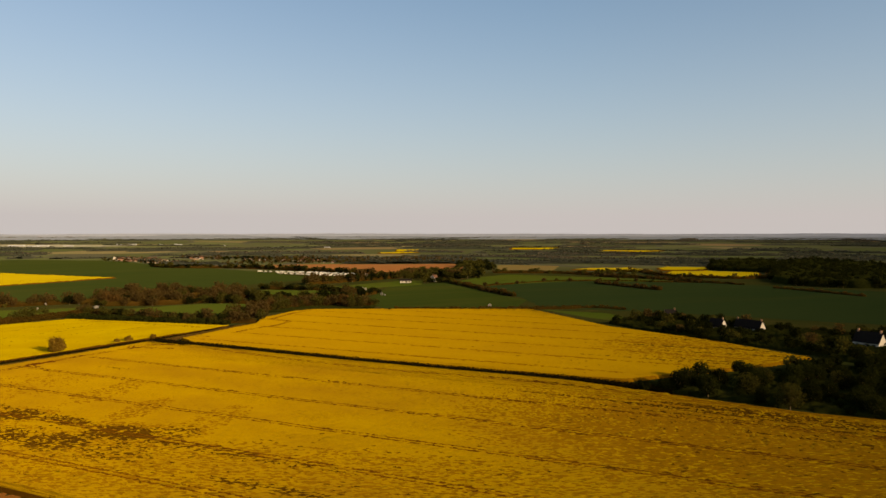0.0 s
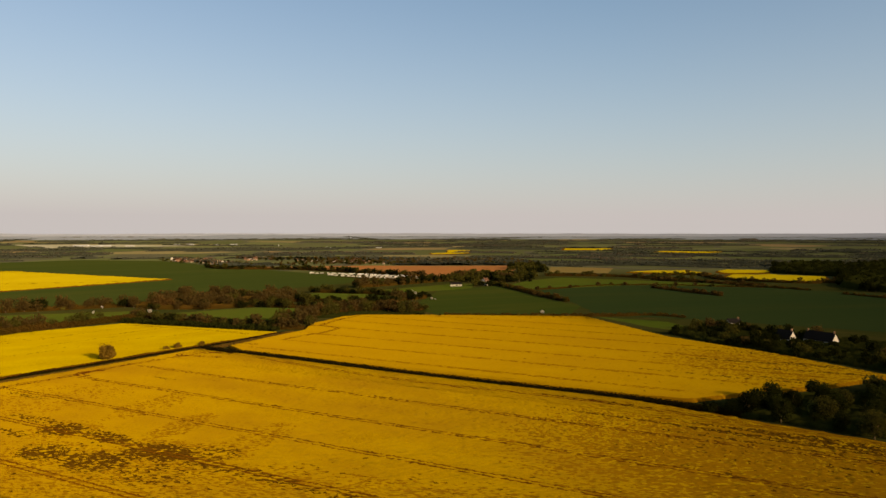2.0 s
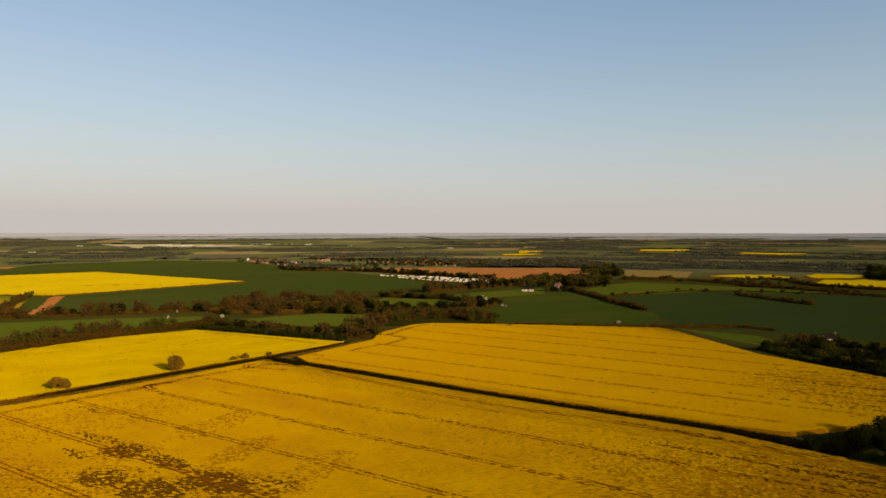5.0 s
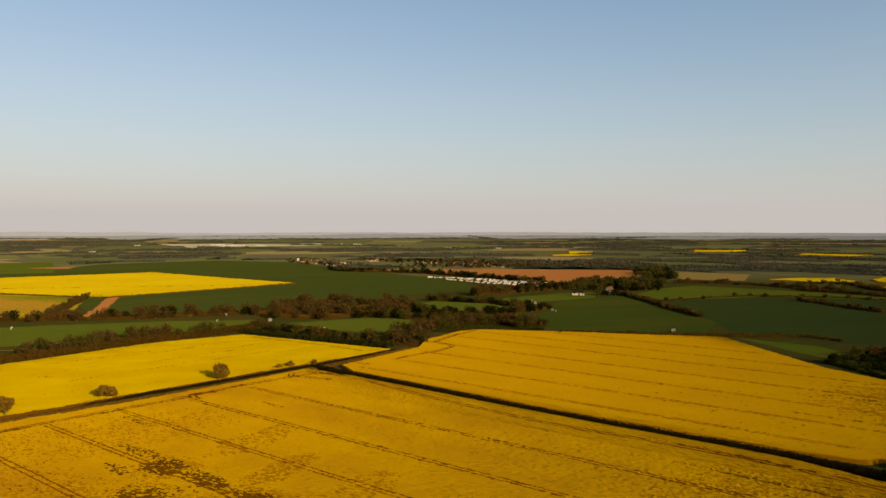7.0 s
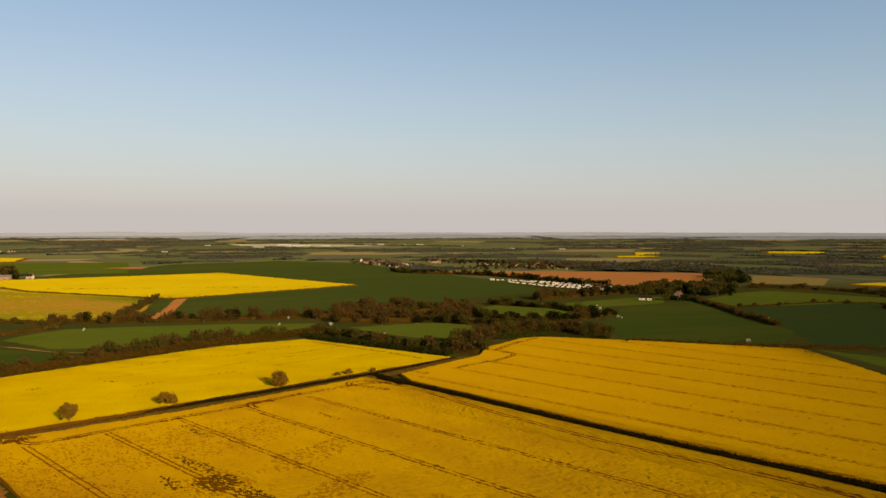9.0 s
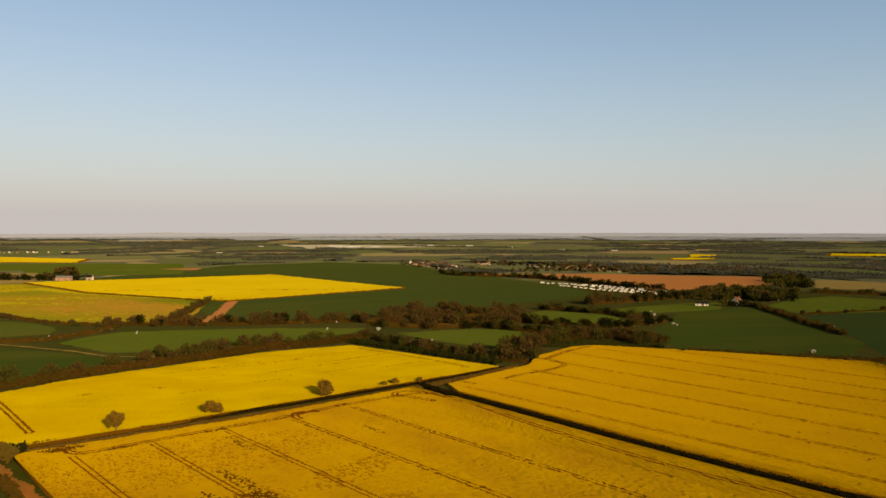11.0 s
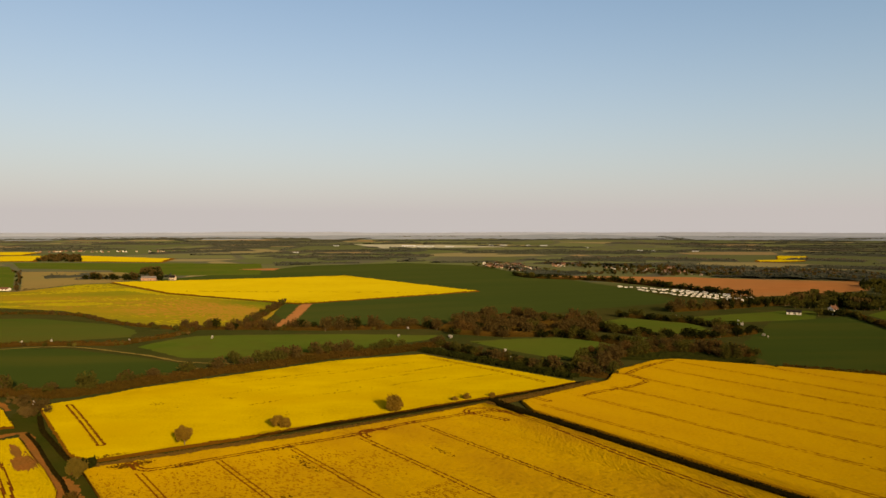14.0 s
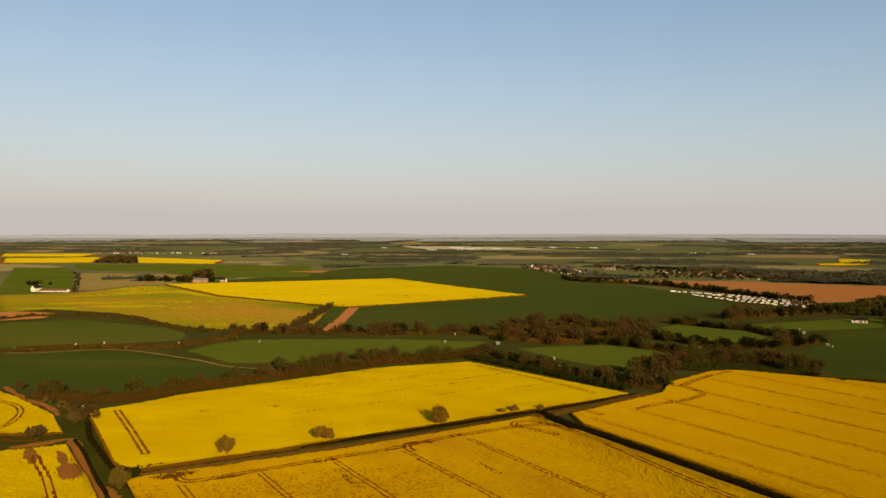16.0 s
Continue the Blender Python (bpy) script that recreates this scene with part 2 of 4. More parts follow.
# ---- ground ----
def land(x, y):
    """Height of the land: flat near by, rising gently to the far edge."""
    s = np.clip((np.hypot(x, y) - 1000) / 3800, 0, 1)
    return 38 * s * s * (3 - 2 * s)


def mesh_of(name, verts, faces, mats, index=None):
    me = bpy.data.meshes.new(name)
    verts, faces = np.asarray(verts, np.float32).reshape(-1, 3), np.asarray(faces, np.int32)
    k = faces.shape[1]
    me.vertices.add(len(verts))
    me.vertices.foreach_set("co", verts.ravel())
    me.loops.add(faces.size)
    me.loops.foreach_set("vertex_index", faces.ravel())
    me.polygons.add(len(faces))
    me.polygons.foreach_set("loop_start", np.arange(0, faces.size, k, dtype=np.int32))
    for m in mats:
        me.materials.append(m)
    if index is not None:
        me.polygons.foreach_set("material_index", np.asarray(index, np.int32))
    me.update(calc_edges=True)
    me.validate()
    return me


def grid_faces(rows, cols):
    a = (np.arange(rows - 1)[:, None] * cols + np.arange(cols - 1)[None]).ravel()
    return np.stack([a, a + 1, a + cols + 1, a + cols], 1)


def ground_sheet():
    rings = np.r_[0.5, np.geomspace(40, 4950, 90)]
    turn = np.radians(np.linspace(0, 360, 145))
    r, a = np.meshgrid(rings, turn, indexing="ij")
    x, y = r * np.cos(a), r * np.sin(a)
    ob = new("ground", mesh_of("ground", np.stack([x, y, land(x, y)], -1), grid_faces(len(rings), len(turn))[:, ::-1], [GROUND]))
    return tagged(ob, "rolling farmland with rough grass and a far patchwork of fields", "ground", kind="structure")


def patchwork():
    """Rough grass near by; further out a patchwork of field colours with dark hedge lines, lifted and greyed to carry
    distance haze.
    """
    m = MEADOW.copy()
    m.name = "farmland"
    n, links = m.node_tree.nodes, m.node_tree.links
    shader = n["Principled BSDF"]
    near = shader.inputs["Base Color"].links[0].from_socket
    place = n.new("ShaderNodeTexCoord").outputs["Object"]
    cells = n.new("ShaderNodeTexVoronoi")
    edges = n.new("ShaderNodeTexVoronoi")
    edges.feature = "DISTANCE_TO_EDGE"
    for v in (cells, edges):
        v.inputs["Scale"].default_value = 0.0042
        links.new(place, v.inputs["Vector"])
    split = n.new("ShaderNodeSeparateColor")
    links.new(cells.outputs["Color"], split.inputs[0])
    ramp = n.new("ShaderNodeValToRGB")
    ramp.color_ramp.interpolation = "CONSTANT"
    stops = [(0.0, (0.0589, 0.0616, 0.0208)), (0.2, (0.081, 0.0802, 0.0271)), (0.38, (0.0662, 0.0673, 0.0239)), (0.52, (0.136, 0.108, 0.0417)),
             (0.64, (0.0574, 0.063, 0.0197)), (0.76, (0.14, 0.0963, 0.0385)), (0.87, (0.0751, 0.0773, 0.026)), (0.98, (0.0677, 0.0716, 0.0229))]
    for k, (at, c) in enumerate(stops):
        e = ramp.color_ramp.elements[k] if k < 2 else ramp.color_ramp.elements.new(at)
        e.position, e.color = at, (*c, 1)
    links.new(split.outputs[0], ramp.inputs[0])

    def choose(value, low, high, a, b):
        r = n.new("ShaderNodeMapRange")
        r.inputs["From Min"].default_value, r.inputs["From Max"].default_value = low, high
        links.new(value, r.inputs["Value"])
        x = n.new("ShaderNodeMix")
        x.data_type = "RGBA"
        links.new(r.outputs["Result"], x.inputs[0])
        for socket, v in ((x.inputs[6], a), (x.inputs[7], b)):
            if isinstance(v, tuple):
                socket.default_value = (*v, 1)
            else:
                links.new(v, socket)
        return x.outputs[2]

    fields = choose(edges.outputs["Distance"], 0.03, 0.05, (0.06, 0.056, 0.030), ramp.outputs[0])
    away = n.new("ShaderNodeVectorMath")
    away.operation = "LENGTH"
    links.new(place, away.inputs[0])
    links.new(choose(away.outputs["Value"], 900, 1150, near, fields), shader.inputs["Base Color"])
    return m


GROUND = patchwork()
ground_sheet()


def hill_ring(name, label, rings, mat, low, seed):
    turn = np.radians(np.linspace(-40, 205, 500))
    rise = np.array([noise.noise((a * 5, seed, 0)) * 9 + noise.noise((a * 17, 3, seed)) * 4 + noise.noise((a * 60, 7, seed)) * 1.5 for a in turn])
    rows = []
    for r, h in rings:
        x, y = np.cos(turn) * r, np.sin(turn) * r
        rows.append(np.stack([x, y, land(x, y) - 1 + h * (low + rise)], -1))
    ob = new(name, mesh_of(name, np.stack(rows), grid_faces(len(rings), len(turn))[:, ::-1], [mat]))
    tagged(ob, label, "hills", kind="structure")


hill_ring("distant_hills", "low pale hazy hills along the horizon", ((4000, 0.0), (4250, 0.6), (4600, 1.0), (4800, 0.7)), HAZED_HILL, 13, 0)
hill_ring("far_slopes", "hazy grey-green slopes before the far hills", ((3250, 0.0), (3500, 0.6), (3800, 1.0), (4100, 0.2)), HAZED_SLOPE, 7, 5)


# ---- fields ----
def rows_of(poly, angle):
    c, s = math.cos(radians(angle)), math.sin(radians(angle))
    p = np.asarray(poly, float)
    return p[:, 0] * c + p[:, 1] * s, -p[:, 0] * s + p[:, 1] * c, c, s


def to_path(x, y, path):
    """Distance of places from a line of points."""
    best = np.full(x.shape, 1e9)
    for (ax, ay), (bx, by) in zip(path, path[1:]):
        dx, dy = bx - ax, by - ay
        k = np.clip(((x - ax) * dx + (y - ay) * dy) / (dx * dx + dy * dy), 0, 1)
        best = np.minimum(best, np.hypot(x - ax - k * dx, y - ay - k * dy))
    return best


def smooth_line(points, steps=8):
    """A rounded line through points."""
    p = [Vector((*q, 0)) for q in points]
    p = [p[0] * 2 - p[1]] + p + [p[-1] * 2 - p[-2]]
    out = []
    for a, b, c, d in zip(p, p[1:], p[2:], p[3:]):
        for k in range(steps):
            t = k / steps
            q = 0.5 * (2 * b + (c - a) * t + (2 * a - 5 * b + 4 * c - d) * t * t + (3 * b - a - 3 * c + d) * t ** 3)
            out.append((q.x, q.y))
    return out + [(p[-2].x, p[-2].y)]


def crop_field(name, label, poly, angle, mats, height=1.25, step=(1.0, 1.0), trams=(), head=11.0, paths=(), patches=(), uneven=0.2, seed=1, wobble=0.6, clear=1.0, depth=0.8, tinted=()):
    """A standing crop in rows along angle: wheel tracks are soil-coloured stripes, lifted to the crop's top in some
    fields to fit the camera's view. mats: crop, soil, stems, then thin crop with painted shadow, headland track and
    fading, dimmed crop.
    """
    rng = np.random.default_rng(seed)
    u, v, c, s = rows_of(poly, angle)
    lines = np.arange(v.min() + 0.05, v.max() - 0.05, step[1])
    for t in trams:
        lines = np.r_[lines[abs(lines - t) > 1.4], t + np.array([-1.08, -1.01, -0.63, -0.56, 0.56, 0.63, 1.01, 1.08])]
    lines = np.sort(lines[(lines > v.min()) & (lines < v.max())])
    lo, hi = np.full(len(lines), 1e9), np.full(len(lines), -1e9)
    for a in range(len(u)):
        b = (a + 1) % len(u)
        if abs(v[a] - v[b]) < 1e-9:
            continue
        k = (lines - v[a]) / (v[b] - v[a])
        ok = (k >= 0) & (k <= 1)
        at = u[a] + k * (u[b] - u[a])
        lo[ok], hi[ok] = np.minimum(lo[ok], at[ok]), np.maximum(hi[ok], at[ok])
    lo += rng.normal(0, wobble * 0.4, len(lines))
    hi += rng.normal(0, wobble * 0.4, len(lines))
    cols = max(4, int(np.max(hi - lo) / step[0]))
    uu = lo[:, None] + (hi - lo)[:, None] * np.linspace(0, 1, cols)[None]
    vv = np.repeat(lines[:, None], cols, 1)
    uu[1:-1, 1:-1] += rng.normal(0, step[0] * 0.15, uu[1:-1, 1:-1].shape)
    x, y = uu * c - vv * s, uu * s + vv * c
    h = height + rng.normal(0, uneven, x.shape)
    h += 0.03 * np.sin(x * 0.21 + 1.3 * np.sin(y * 0.13)) + 0.03 * np.sin(y * 0.37 + x * 0.11)
    fx, fy = (x[:-1, :-1] + x[1:, 1:]) / 2, (y[:-1, :-1] + y[1:, 1:]) / 2
    fu, fv = (uu[:-1, :-1] + uu[1:, 1:]) / 2, (vv[:-1, :-1] + vv[1:, 1:]) / 2
    tram = np.zeros(fx.shape, bool)
    soil, patched = np.zeros(fx.shape, bool), np.zeros(fx.shape, bool)
    for t in trams:
        d = abs(abs(fv - t) - 0.82)
        deep = (d < 0.16) & (fu > lo[:-1, None] + head) & (fu < hi[:-1, None] - head)
        deep &= rng.random(fx.shape) < clear
        soil |= deep
        tram |= d < 0.36
    worn = np.zeros(fx.shape, bool)
    for path in paths:
        worn |= (abs(to_path(fx, fy, path) - 0.95) < 0.42) & (rng.random(fx.shape) > 0.02)
    soil |= worn
    streak = np.repeat(rng.normal(size=(fx.shape[0], fx.shape[1] // 3 + 1)), 3, 1)[:, :fx.shape[1]]
    chance = 1 / (1 + np.exp(-1.702 * (0.72 * streak + 0.69 * rng.normal(size=fx.shape))))
    for px, py, ra, rb, turn, much in patches:
        ca, sa = math.cos(radians(turn)), math.sin(radians(turn))
        q = (((fx - px) * ca + (fy - py) * sa) / ra) ** 2 + ((-(fx - px) * sa + (fy - py) * ca) / rb) ** 2
        patched |= chance < much * np.clip(1.6 - q, 0, 1)
    pale = np.zeros(fx.shape, bool)
    for px, py, ra, rb, turn, much in tinted:
        ca, sa = math.cos(radians(turn)), math.sin(radians(turn))
        q = (((fx - px) * ca + (fy - py) * sa) / ra) ** 2 + ((-(fx - px) * sa + (fy - py) * ca) / rb) ** 2
        pale |= chance < much * np.clip(1.5 - q, 0, 1)
    low = np.zeros(x.shape, int)
    for a, b in ((0, 0), (0, 1), (1, 0), (1, 1)):
        low[a:a + soil.shape[0], b:b + soil.shape[1]] += soil
    h = np.where(low >= 2, depth + 0.04 * rng.random(x.shape), np.where(low == 1, h * 0.9, h))
    rut = np.zeros(x.shape, int)
    for a, b in ((0, 0), (0, 1), (1, 0), (1, 1)):
        rut[a:a + soil.shape[0], b:b + soil.shape[1]] += worn
    h = np.where(rut >= 2, height - 0.08, h)
    gone = np.zeros(x.shape, int)
    for a, b in ((0, 0), (0, 1), (1, 0), (1, 1)):
        gone[a:a + soil.shape[0], b:b + soil.shape[1]] += patched
    h = np.where((gone >= 2) & (low < 2), h * 0.9, h)
    touch = np.zeros(soil.shape, int)
    for a, b in ((0, 0), (0, 1), (1, 0), (1, 1)):
        touch += (low >= 2)[a:a + soil.shape[0], b:b + soil.shape[1]]
    index = np.where(soil, 1, np.where((touch >= 2) & (tram | (touch >= 3)), 2, 0))
    if len(mats) > 3:
        index = np.where(worn & (len(mats) > 5), 4, np.where(patched & ~soil, 3, index))
    index = np.where(pale & (index == 0), len(mats) - 1, index)
    h[0], h[-1], h[:, 0], h[:, -1] = 0.02, 0.02, 0.02, 0.02
    index[0], index[-1], index[:, 0], index[:, -1] = 2, 2, 2, 2
    me = mesh_of(name, np.stack([x, y, land(x, y) + h], -1), grid_faces(*x.shape), mats, index.ravel())
    return tagged(new(name, me), label, "field", kind="structure")


def flat_field(name, label, poly, angle, mat, height=0.3, step=(14, 7), seed=3):
    return crop_field(name, label, poly, angle, [mat, mat, mat], height, step, uneven=0.04, seed=seed, wobble=2.0)


# Tracks along the headlands
HEAD_A = smooth_line([(-197, 207), (-187, 205), (-180, 217), (-172, 232), (-166, 244), (-157, 259), (-150, 276), (-145, 287), (-134, 306), (-128, 314), (-120, 317), (-99, 307), (-72, 289), (-49, 275), (-20, 259), (3, 250), (23, 241), (42, 231), (67, 215), (97, 196)])
LOOPS_A = [smooth_line([(-116, 307), (-127, 309), (-134, 310), (-135, 315), (-130, 319), (-116, 317)]), smooth_line([(-149, 264), (-152, 266), (-154, 270), (-149, 275)])]
HEAD_C = smooth_line([(-280, 244), (-251, 230), (-221, 215)])
# Broad east and upright patches of the last list paint in dimmer light
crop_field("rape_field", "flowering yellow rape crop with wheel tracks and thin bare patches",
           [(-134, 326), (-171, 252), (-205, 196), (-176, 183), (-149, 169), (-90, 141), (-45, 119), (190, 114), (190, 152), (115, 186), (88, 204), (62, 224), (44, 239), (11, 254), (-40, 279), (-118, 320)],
           -25, [RAPE, FAINT, STEMS, BARE, TRACK, DIM_FADING], 1.25, (0.62, 0.52), [80.0, 104.0, 126.5, 150.0, 174.0, 199.5], 13, [HEAD_A] + LOOPS_A,
           [(-114, 194, 7.0, 5.0, -25, 0.85), (-98, 188, 9, 3.2, -27, 0.72), (-107, 175, 7.0, 5.2, -25, 0.76), (-91, 169, 8.5, 6.4, -25, 0.76), (-79, 176.5, 9.5, 5.6, -25, 0.85), (-67, 176, 7, 6, -25, 0.45), (-56, 164, 18, 2.6, -25, 0.42), (-73, 161, 9, 7, -25, 0.31),
            (-38, 155, 22, 2.2, -25, 0.28), (-128, 204, 10, 2.2, -25, 0.45), (-125, 190, 6, 2.0, -25, 0.4), (-34, 138, 14, 2, -25, 0.5), (-180, 214, 5, 1.5, 60, 0.8), (-195, 206, 6, 2.5, 60, 0.85), (-166, 240, 4, 1.5, 60, 0.7), (-150, 232, 9, 1.4, -25, 0.5), (-120, 262, 8, 1.2, -25, 0.5),
            (40, 233, 30, 1.2, -29, 0.6), (0, 142, 190, 22, -14, 0.03), (85, 168, 60, 26, -28, 0.04), (80, 198, 40, 1.0, -31, 0.9), (95, 184, 45, 0.9, -29, 0.9), (60, 205, 50, 0.8, -28, 0.8), (100, 176, 40, 0.7, -28, 0.8), (70, 192, 36, 0.6, -28, 0.7), (92, 193, 30, 2.5, -32, 0.5), (110, 160, 40, 0.8, -26, 0.7)], seed=5, uneven=0.12, depth=1.24,
           tinted=[(100, 165, 90, 55, -25, 0.85), (-84, 200, 5, 14, -10, 0.55), (-104, 222, 7, 16, -10, 0.35), (-60, 190, 6, 14, -10, 0.4), (-114, 194, 10, 8, -25, 0.6), (-107, 175, 10, 8, -25, 0.55), (-91, 169, 12, 9, -25, 0.6), (-79, 176.5, 13, 9, -25, 0.65), (-67, 176, 10, 9, -25, 0.5), (-73, 161, 12, 9, -25, 0.5), (-60, 152, 30, 8, -25, 0.45), (0, 135, 200, 20, -14, 0.4), (-150, 215, 40, 20, 55, 0.2)])
# The long narrow patches near the east edge are painted tree shadows
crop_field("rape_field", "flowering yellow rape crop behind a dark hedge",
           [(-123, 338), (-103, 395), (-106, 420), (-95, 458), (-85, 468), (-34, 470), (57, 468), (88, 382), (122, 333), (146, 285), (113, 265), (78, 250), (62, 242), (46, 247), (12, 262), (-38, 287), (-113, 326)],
           -25, [RAPE_GOLD, FAINT, DIM_FADING, THIN_SHADOW, TRACK, DIM_FADING], 1.25, (0.85, 0.62), [256.0, 280.0, 304.5, 330.0, 357.0, 380.0, 404.0], 11,
           [smooth_line([(-102, 360), (-98, 371), (-91, 382), (-86, 398), (-87, 403), (-90, 407), (-97, 412), (-104, 413)]), smooth_line([(-98, 415), (-94, 438), (-86, 462)]), smooth_line([(-124, 346), (-119, 345), (-112, 342)])],
           [(100, 312, 34, 1.3, -20, 0.6), (118, 292, 28, 1.6, -20, 0.7), (92, 276, 36, 1.1, -25, 0.5), (112, 272, 24, 1.6, -28, 0.7), (104, 336, 22, 1.2, -18, 0.6), (128, 304, 14, 3, -30, 0.6), (60, 300, 60, 40, -25, 0.012)], seed=6, uneven=0.10, depth=1.27, tinted=[(125, 300, 55, 40, -25, 0.5)])
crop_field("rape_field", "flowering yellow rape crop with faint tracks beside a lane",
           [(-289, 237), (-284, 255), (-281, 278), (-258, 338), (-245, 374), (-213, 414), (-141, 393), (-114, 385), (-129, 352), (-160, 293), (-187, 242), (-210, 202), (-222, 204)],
           62, [RAPE_BRIGHT, FAINT, STEMS, THIN_SHADOW, TRACK, STEMS], 1.25, (0.52, 0.45), (), 24, [HEAD_C, smooth_line([(-203, 406), (-154, 389), (-128, 377)])],
           [(-240, 330, 30, 0.5, 62, 0.45), (-222, 352, 26, 0.4, 62, 0.5), (-200, 345, 24, 0.5, 62, 0.5), (-190, 380, 18, 0.7, 66, 0.6), (-212, 376, 20, 0.5, 62, 0.5), (-178, 352, 16, 0.5, 62, 0.5), (-205, 300, 26, 0.4, 62, 0.35), (-160, 372, 14, 0.7, 62, 0.6), (-232, 300, 16, 0.4, 62, 0.4), (-250, 262, 3, 1.5, 30, 0.5), (-232, 283, 3, 1, 30, 0.5), (-210, 205, 8, 2, 62, 0.6), (-220, 300, 60, 60, 62, 0.006)], seed=7, clear=0.97, uneven=0.11, depth=0.85)
crop_field("rape_field", "flowering yellow rape crop with a curved double wheel track", [(-375, 243), (-352, 236), (-337, 235), (-296, 227), (-269, 215), (-280, 205), (-300, 196), (-360, 205)],
           20, [RAPE_BRIGHT, TRACK, STEMS], 1.2, (0.6, 0.5), paths=[smooth_line([(-350, 228), (-320, 226), (-300, 214), (-292, 202)])], seed=8)
crop_field("rape_field", "flowering yellow rape crop with bare soil along its edge", [(-300, 165), (-264, 191), (-253, 207), (-224, 195), (-197, 184), (-176, 168), (-221, 140), (-260, 130)],
           -25, [RAPE_BRIGHT, TRACK, STEMS, SOIL], 1.2, (0.55, 0.5), paths=[smooth_line([(-248, 194), (-239, 190), (-226, 185), (-211, 178), (-196, 170)])], patches=[(-225, 192, 8, 3.5, -25, 1.3), (-251, 194, 9, 1.8, -25, 1.4), (-238, 197, 10, 1.2, -25, 1.2), (-228, 196, 12, 1.2, -25, 0.5)], seed=9)
# Far rape
YELLOW = [RAPE_FAR, TRACK, STEMS]
crop_field("rape_field", "bright yellow rape crop tapering to a point", [(-855, 695), (-740, 836), (-658, 954), (-364, 809), (-435, 650), (-456, 600), (-659, 620)], 25, YELLOW, 1.2, (4, 2), [420.0, 480.0, 540.0, 860.0], 20, seed=10)
for k, poly in enumerate([
        [(-2053, 1079), (-1843, 1238), (-1735, 1123), (-1874, 990)], [(-1794, 950), (-1668, 1140), (-1460, 980), (-1605, 856)], [(-1608, 1177), (-1316, 1214), (-1217, 1089), (-1412, 1014)],
        [(171, 994), (204, 1042), (280, 1057), (282, 966), (252, 952), (211, 965)], [(302, 1028), (326, 1075), (394, 1077), (360, 982), (293, 965)], [(287, 948), (354, 966), (407, 913), (371, 832), (327, 810), (266, 863)],
        [(-130, 1980), (-60, 1980), (-62, 1810), (-119, 1806)], [(193, 2128), (342, 2124), (318, 1976), (180, 1980)], [(393, 1860), (436, 1922), (569, 1850), (490, 1760)],
        [(-159, 1746), (-62, 1865), (-58, 1747), (-95, 1687), (-154, 1681)]]):
    crop_field("rape_field", "distant bright yellow rape crop", poly, 20 + 9 * k, YELLOW, 1.2, (12, 8), seed=20 + k)
crop_field("patchy_field", "thin patchy rape over khaki and orange soil", [(-873, 493), (-830, 554), (-865, 659), (-848, 690), (-659, 616), (-473, 598), (-373, 453), (-421, 425), (-462, 426), (-604, 460), (-690, 444), (-692, 403)],
           -22, [PATCHY, PATCHY, PATCHY, PATCHY_YELLOW, PATCHY_SOIL], 0.3, (2.6, 2.4), patches=[(-648, 498, 34, 13, 35, 0.9), (-705, 497, 46, 10, 40, 0.8), (-690, 448, 30, 8, 35, 0.7), (-780, 560, 46, 10, 60, 0.6), (-760, 620, 60, 22, 50, 0.75), (-690, 628, 70, 16, -12, 0.95), (-600, 612, 90, 8, -6, 0.8), (-640, 560, 60, 14, 30, 0.3), (-590, 520, 40, 10, 35, 0.22), (-500, 470, 40, 8, 30, 0.16), (-445, 460, 34, 8, 25, 0.35), (-820, 640, 30, 30, 35, 0.7)],
           tinted=[(-520, 520, 95, 50, -15, 0.4), (-640, 500, 90, 30, 10, 0.25), (-485, 532, 52, 26, -15, 0.85), (-560, 560, 40, 20, -10, 0.5), (-720, 530, 60, 22, 35, 0.12), (-430, 500, 18, 36, -30, 0.45)], uneven=0.04, seed=3, wobble=2.0)
flat_field("soil_strip", "bare reddish soil strip beside a hedge", [(-450, 614), (-361, 477), (-372, 470), (-418, 542), (-457, 601)], 58, PLOUGH, 0.5, (6, 3))
flat_field("soil_strip", "bare reddish soil patch", [(-704, 404), (-678, 426), (-645, 429), (-622, 403), (-636, 374)], 30, PLOUGH, 0.4, (8, 4))
flat_field("soil_strip", "small bare red patch in green wheat", [(-930, 1000), (-880, 1060), (-850, 1010)], 30, PLOUGH, 0.6, (8, 4))
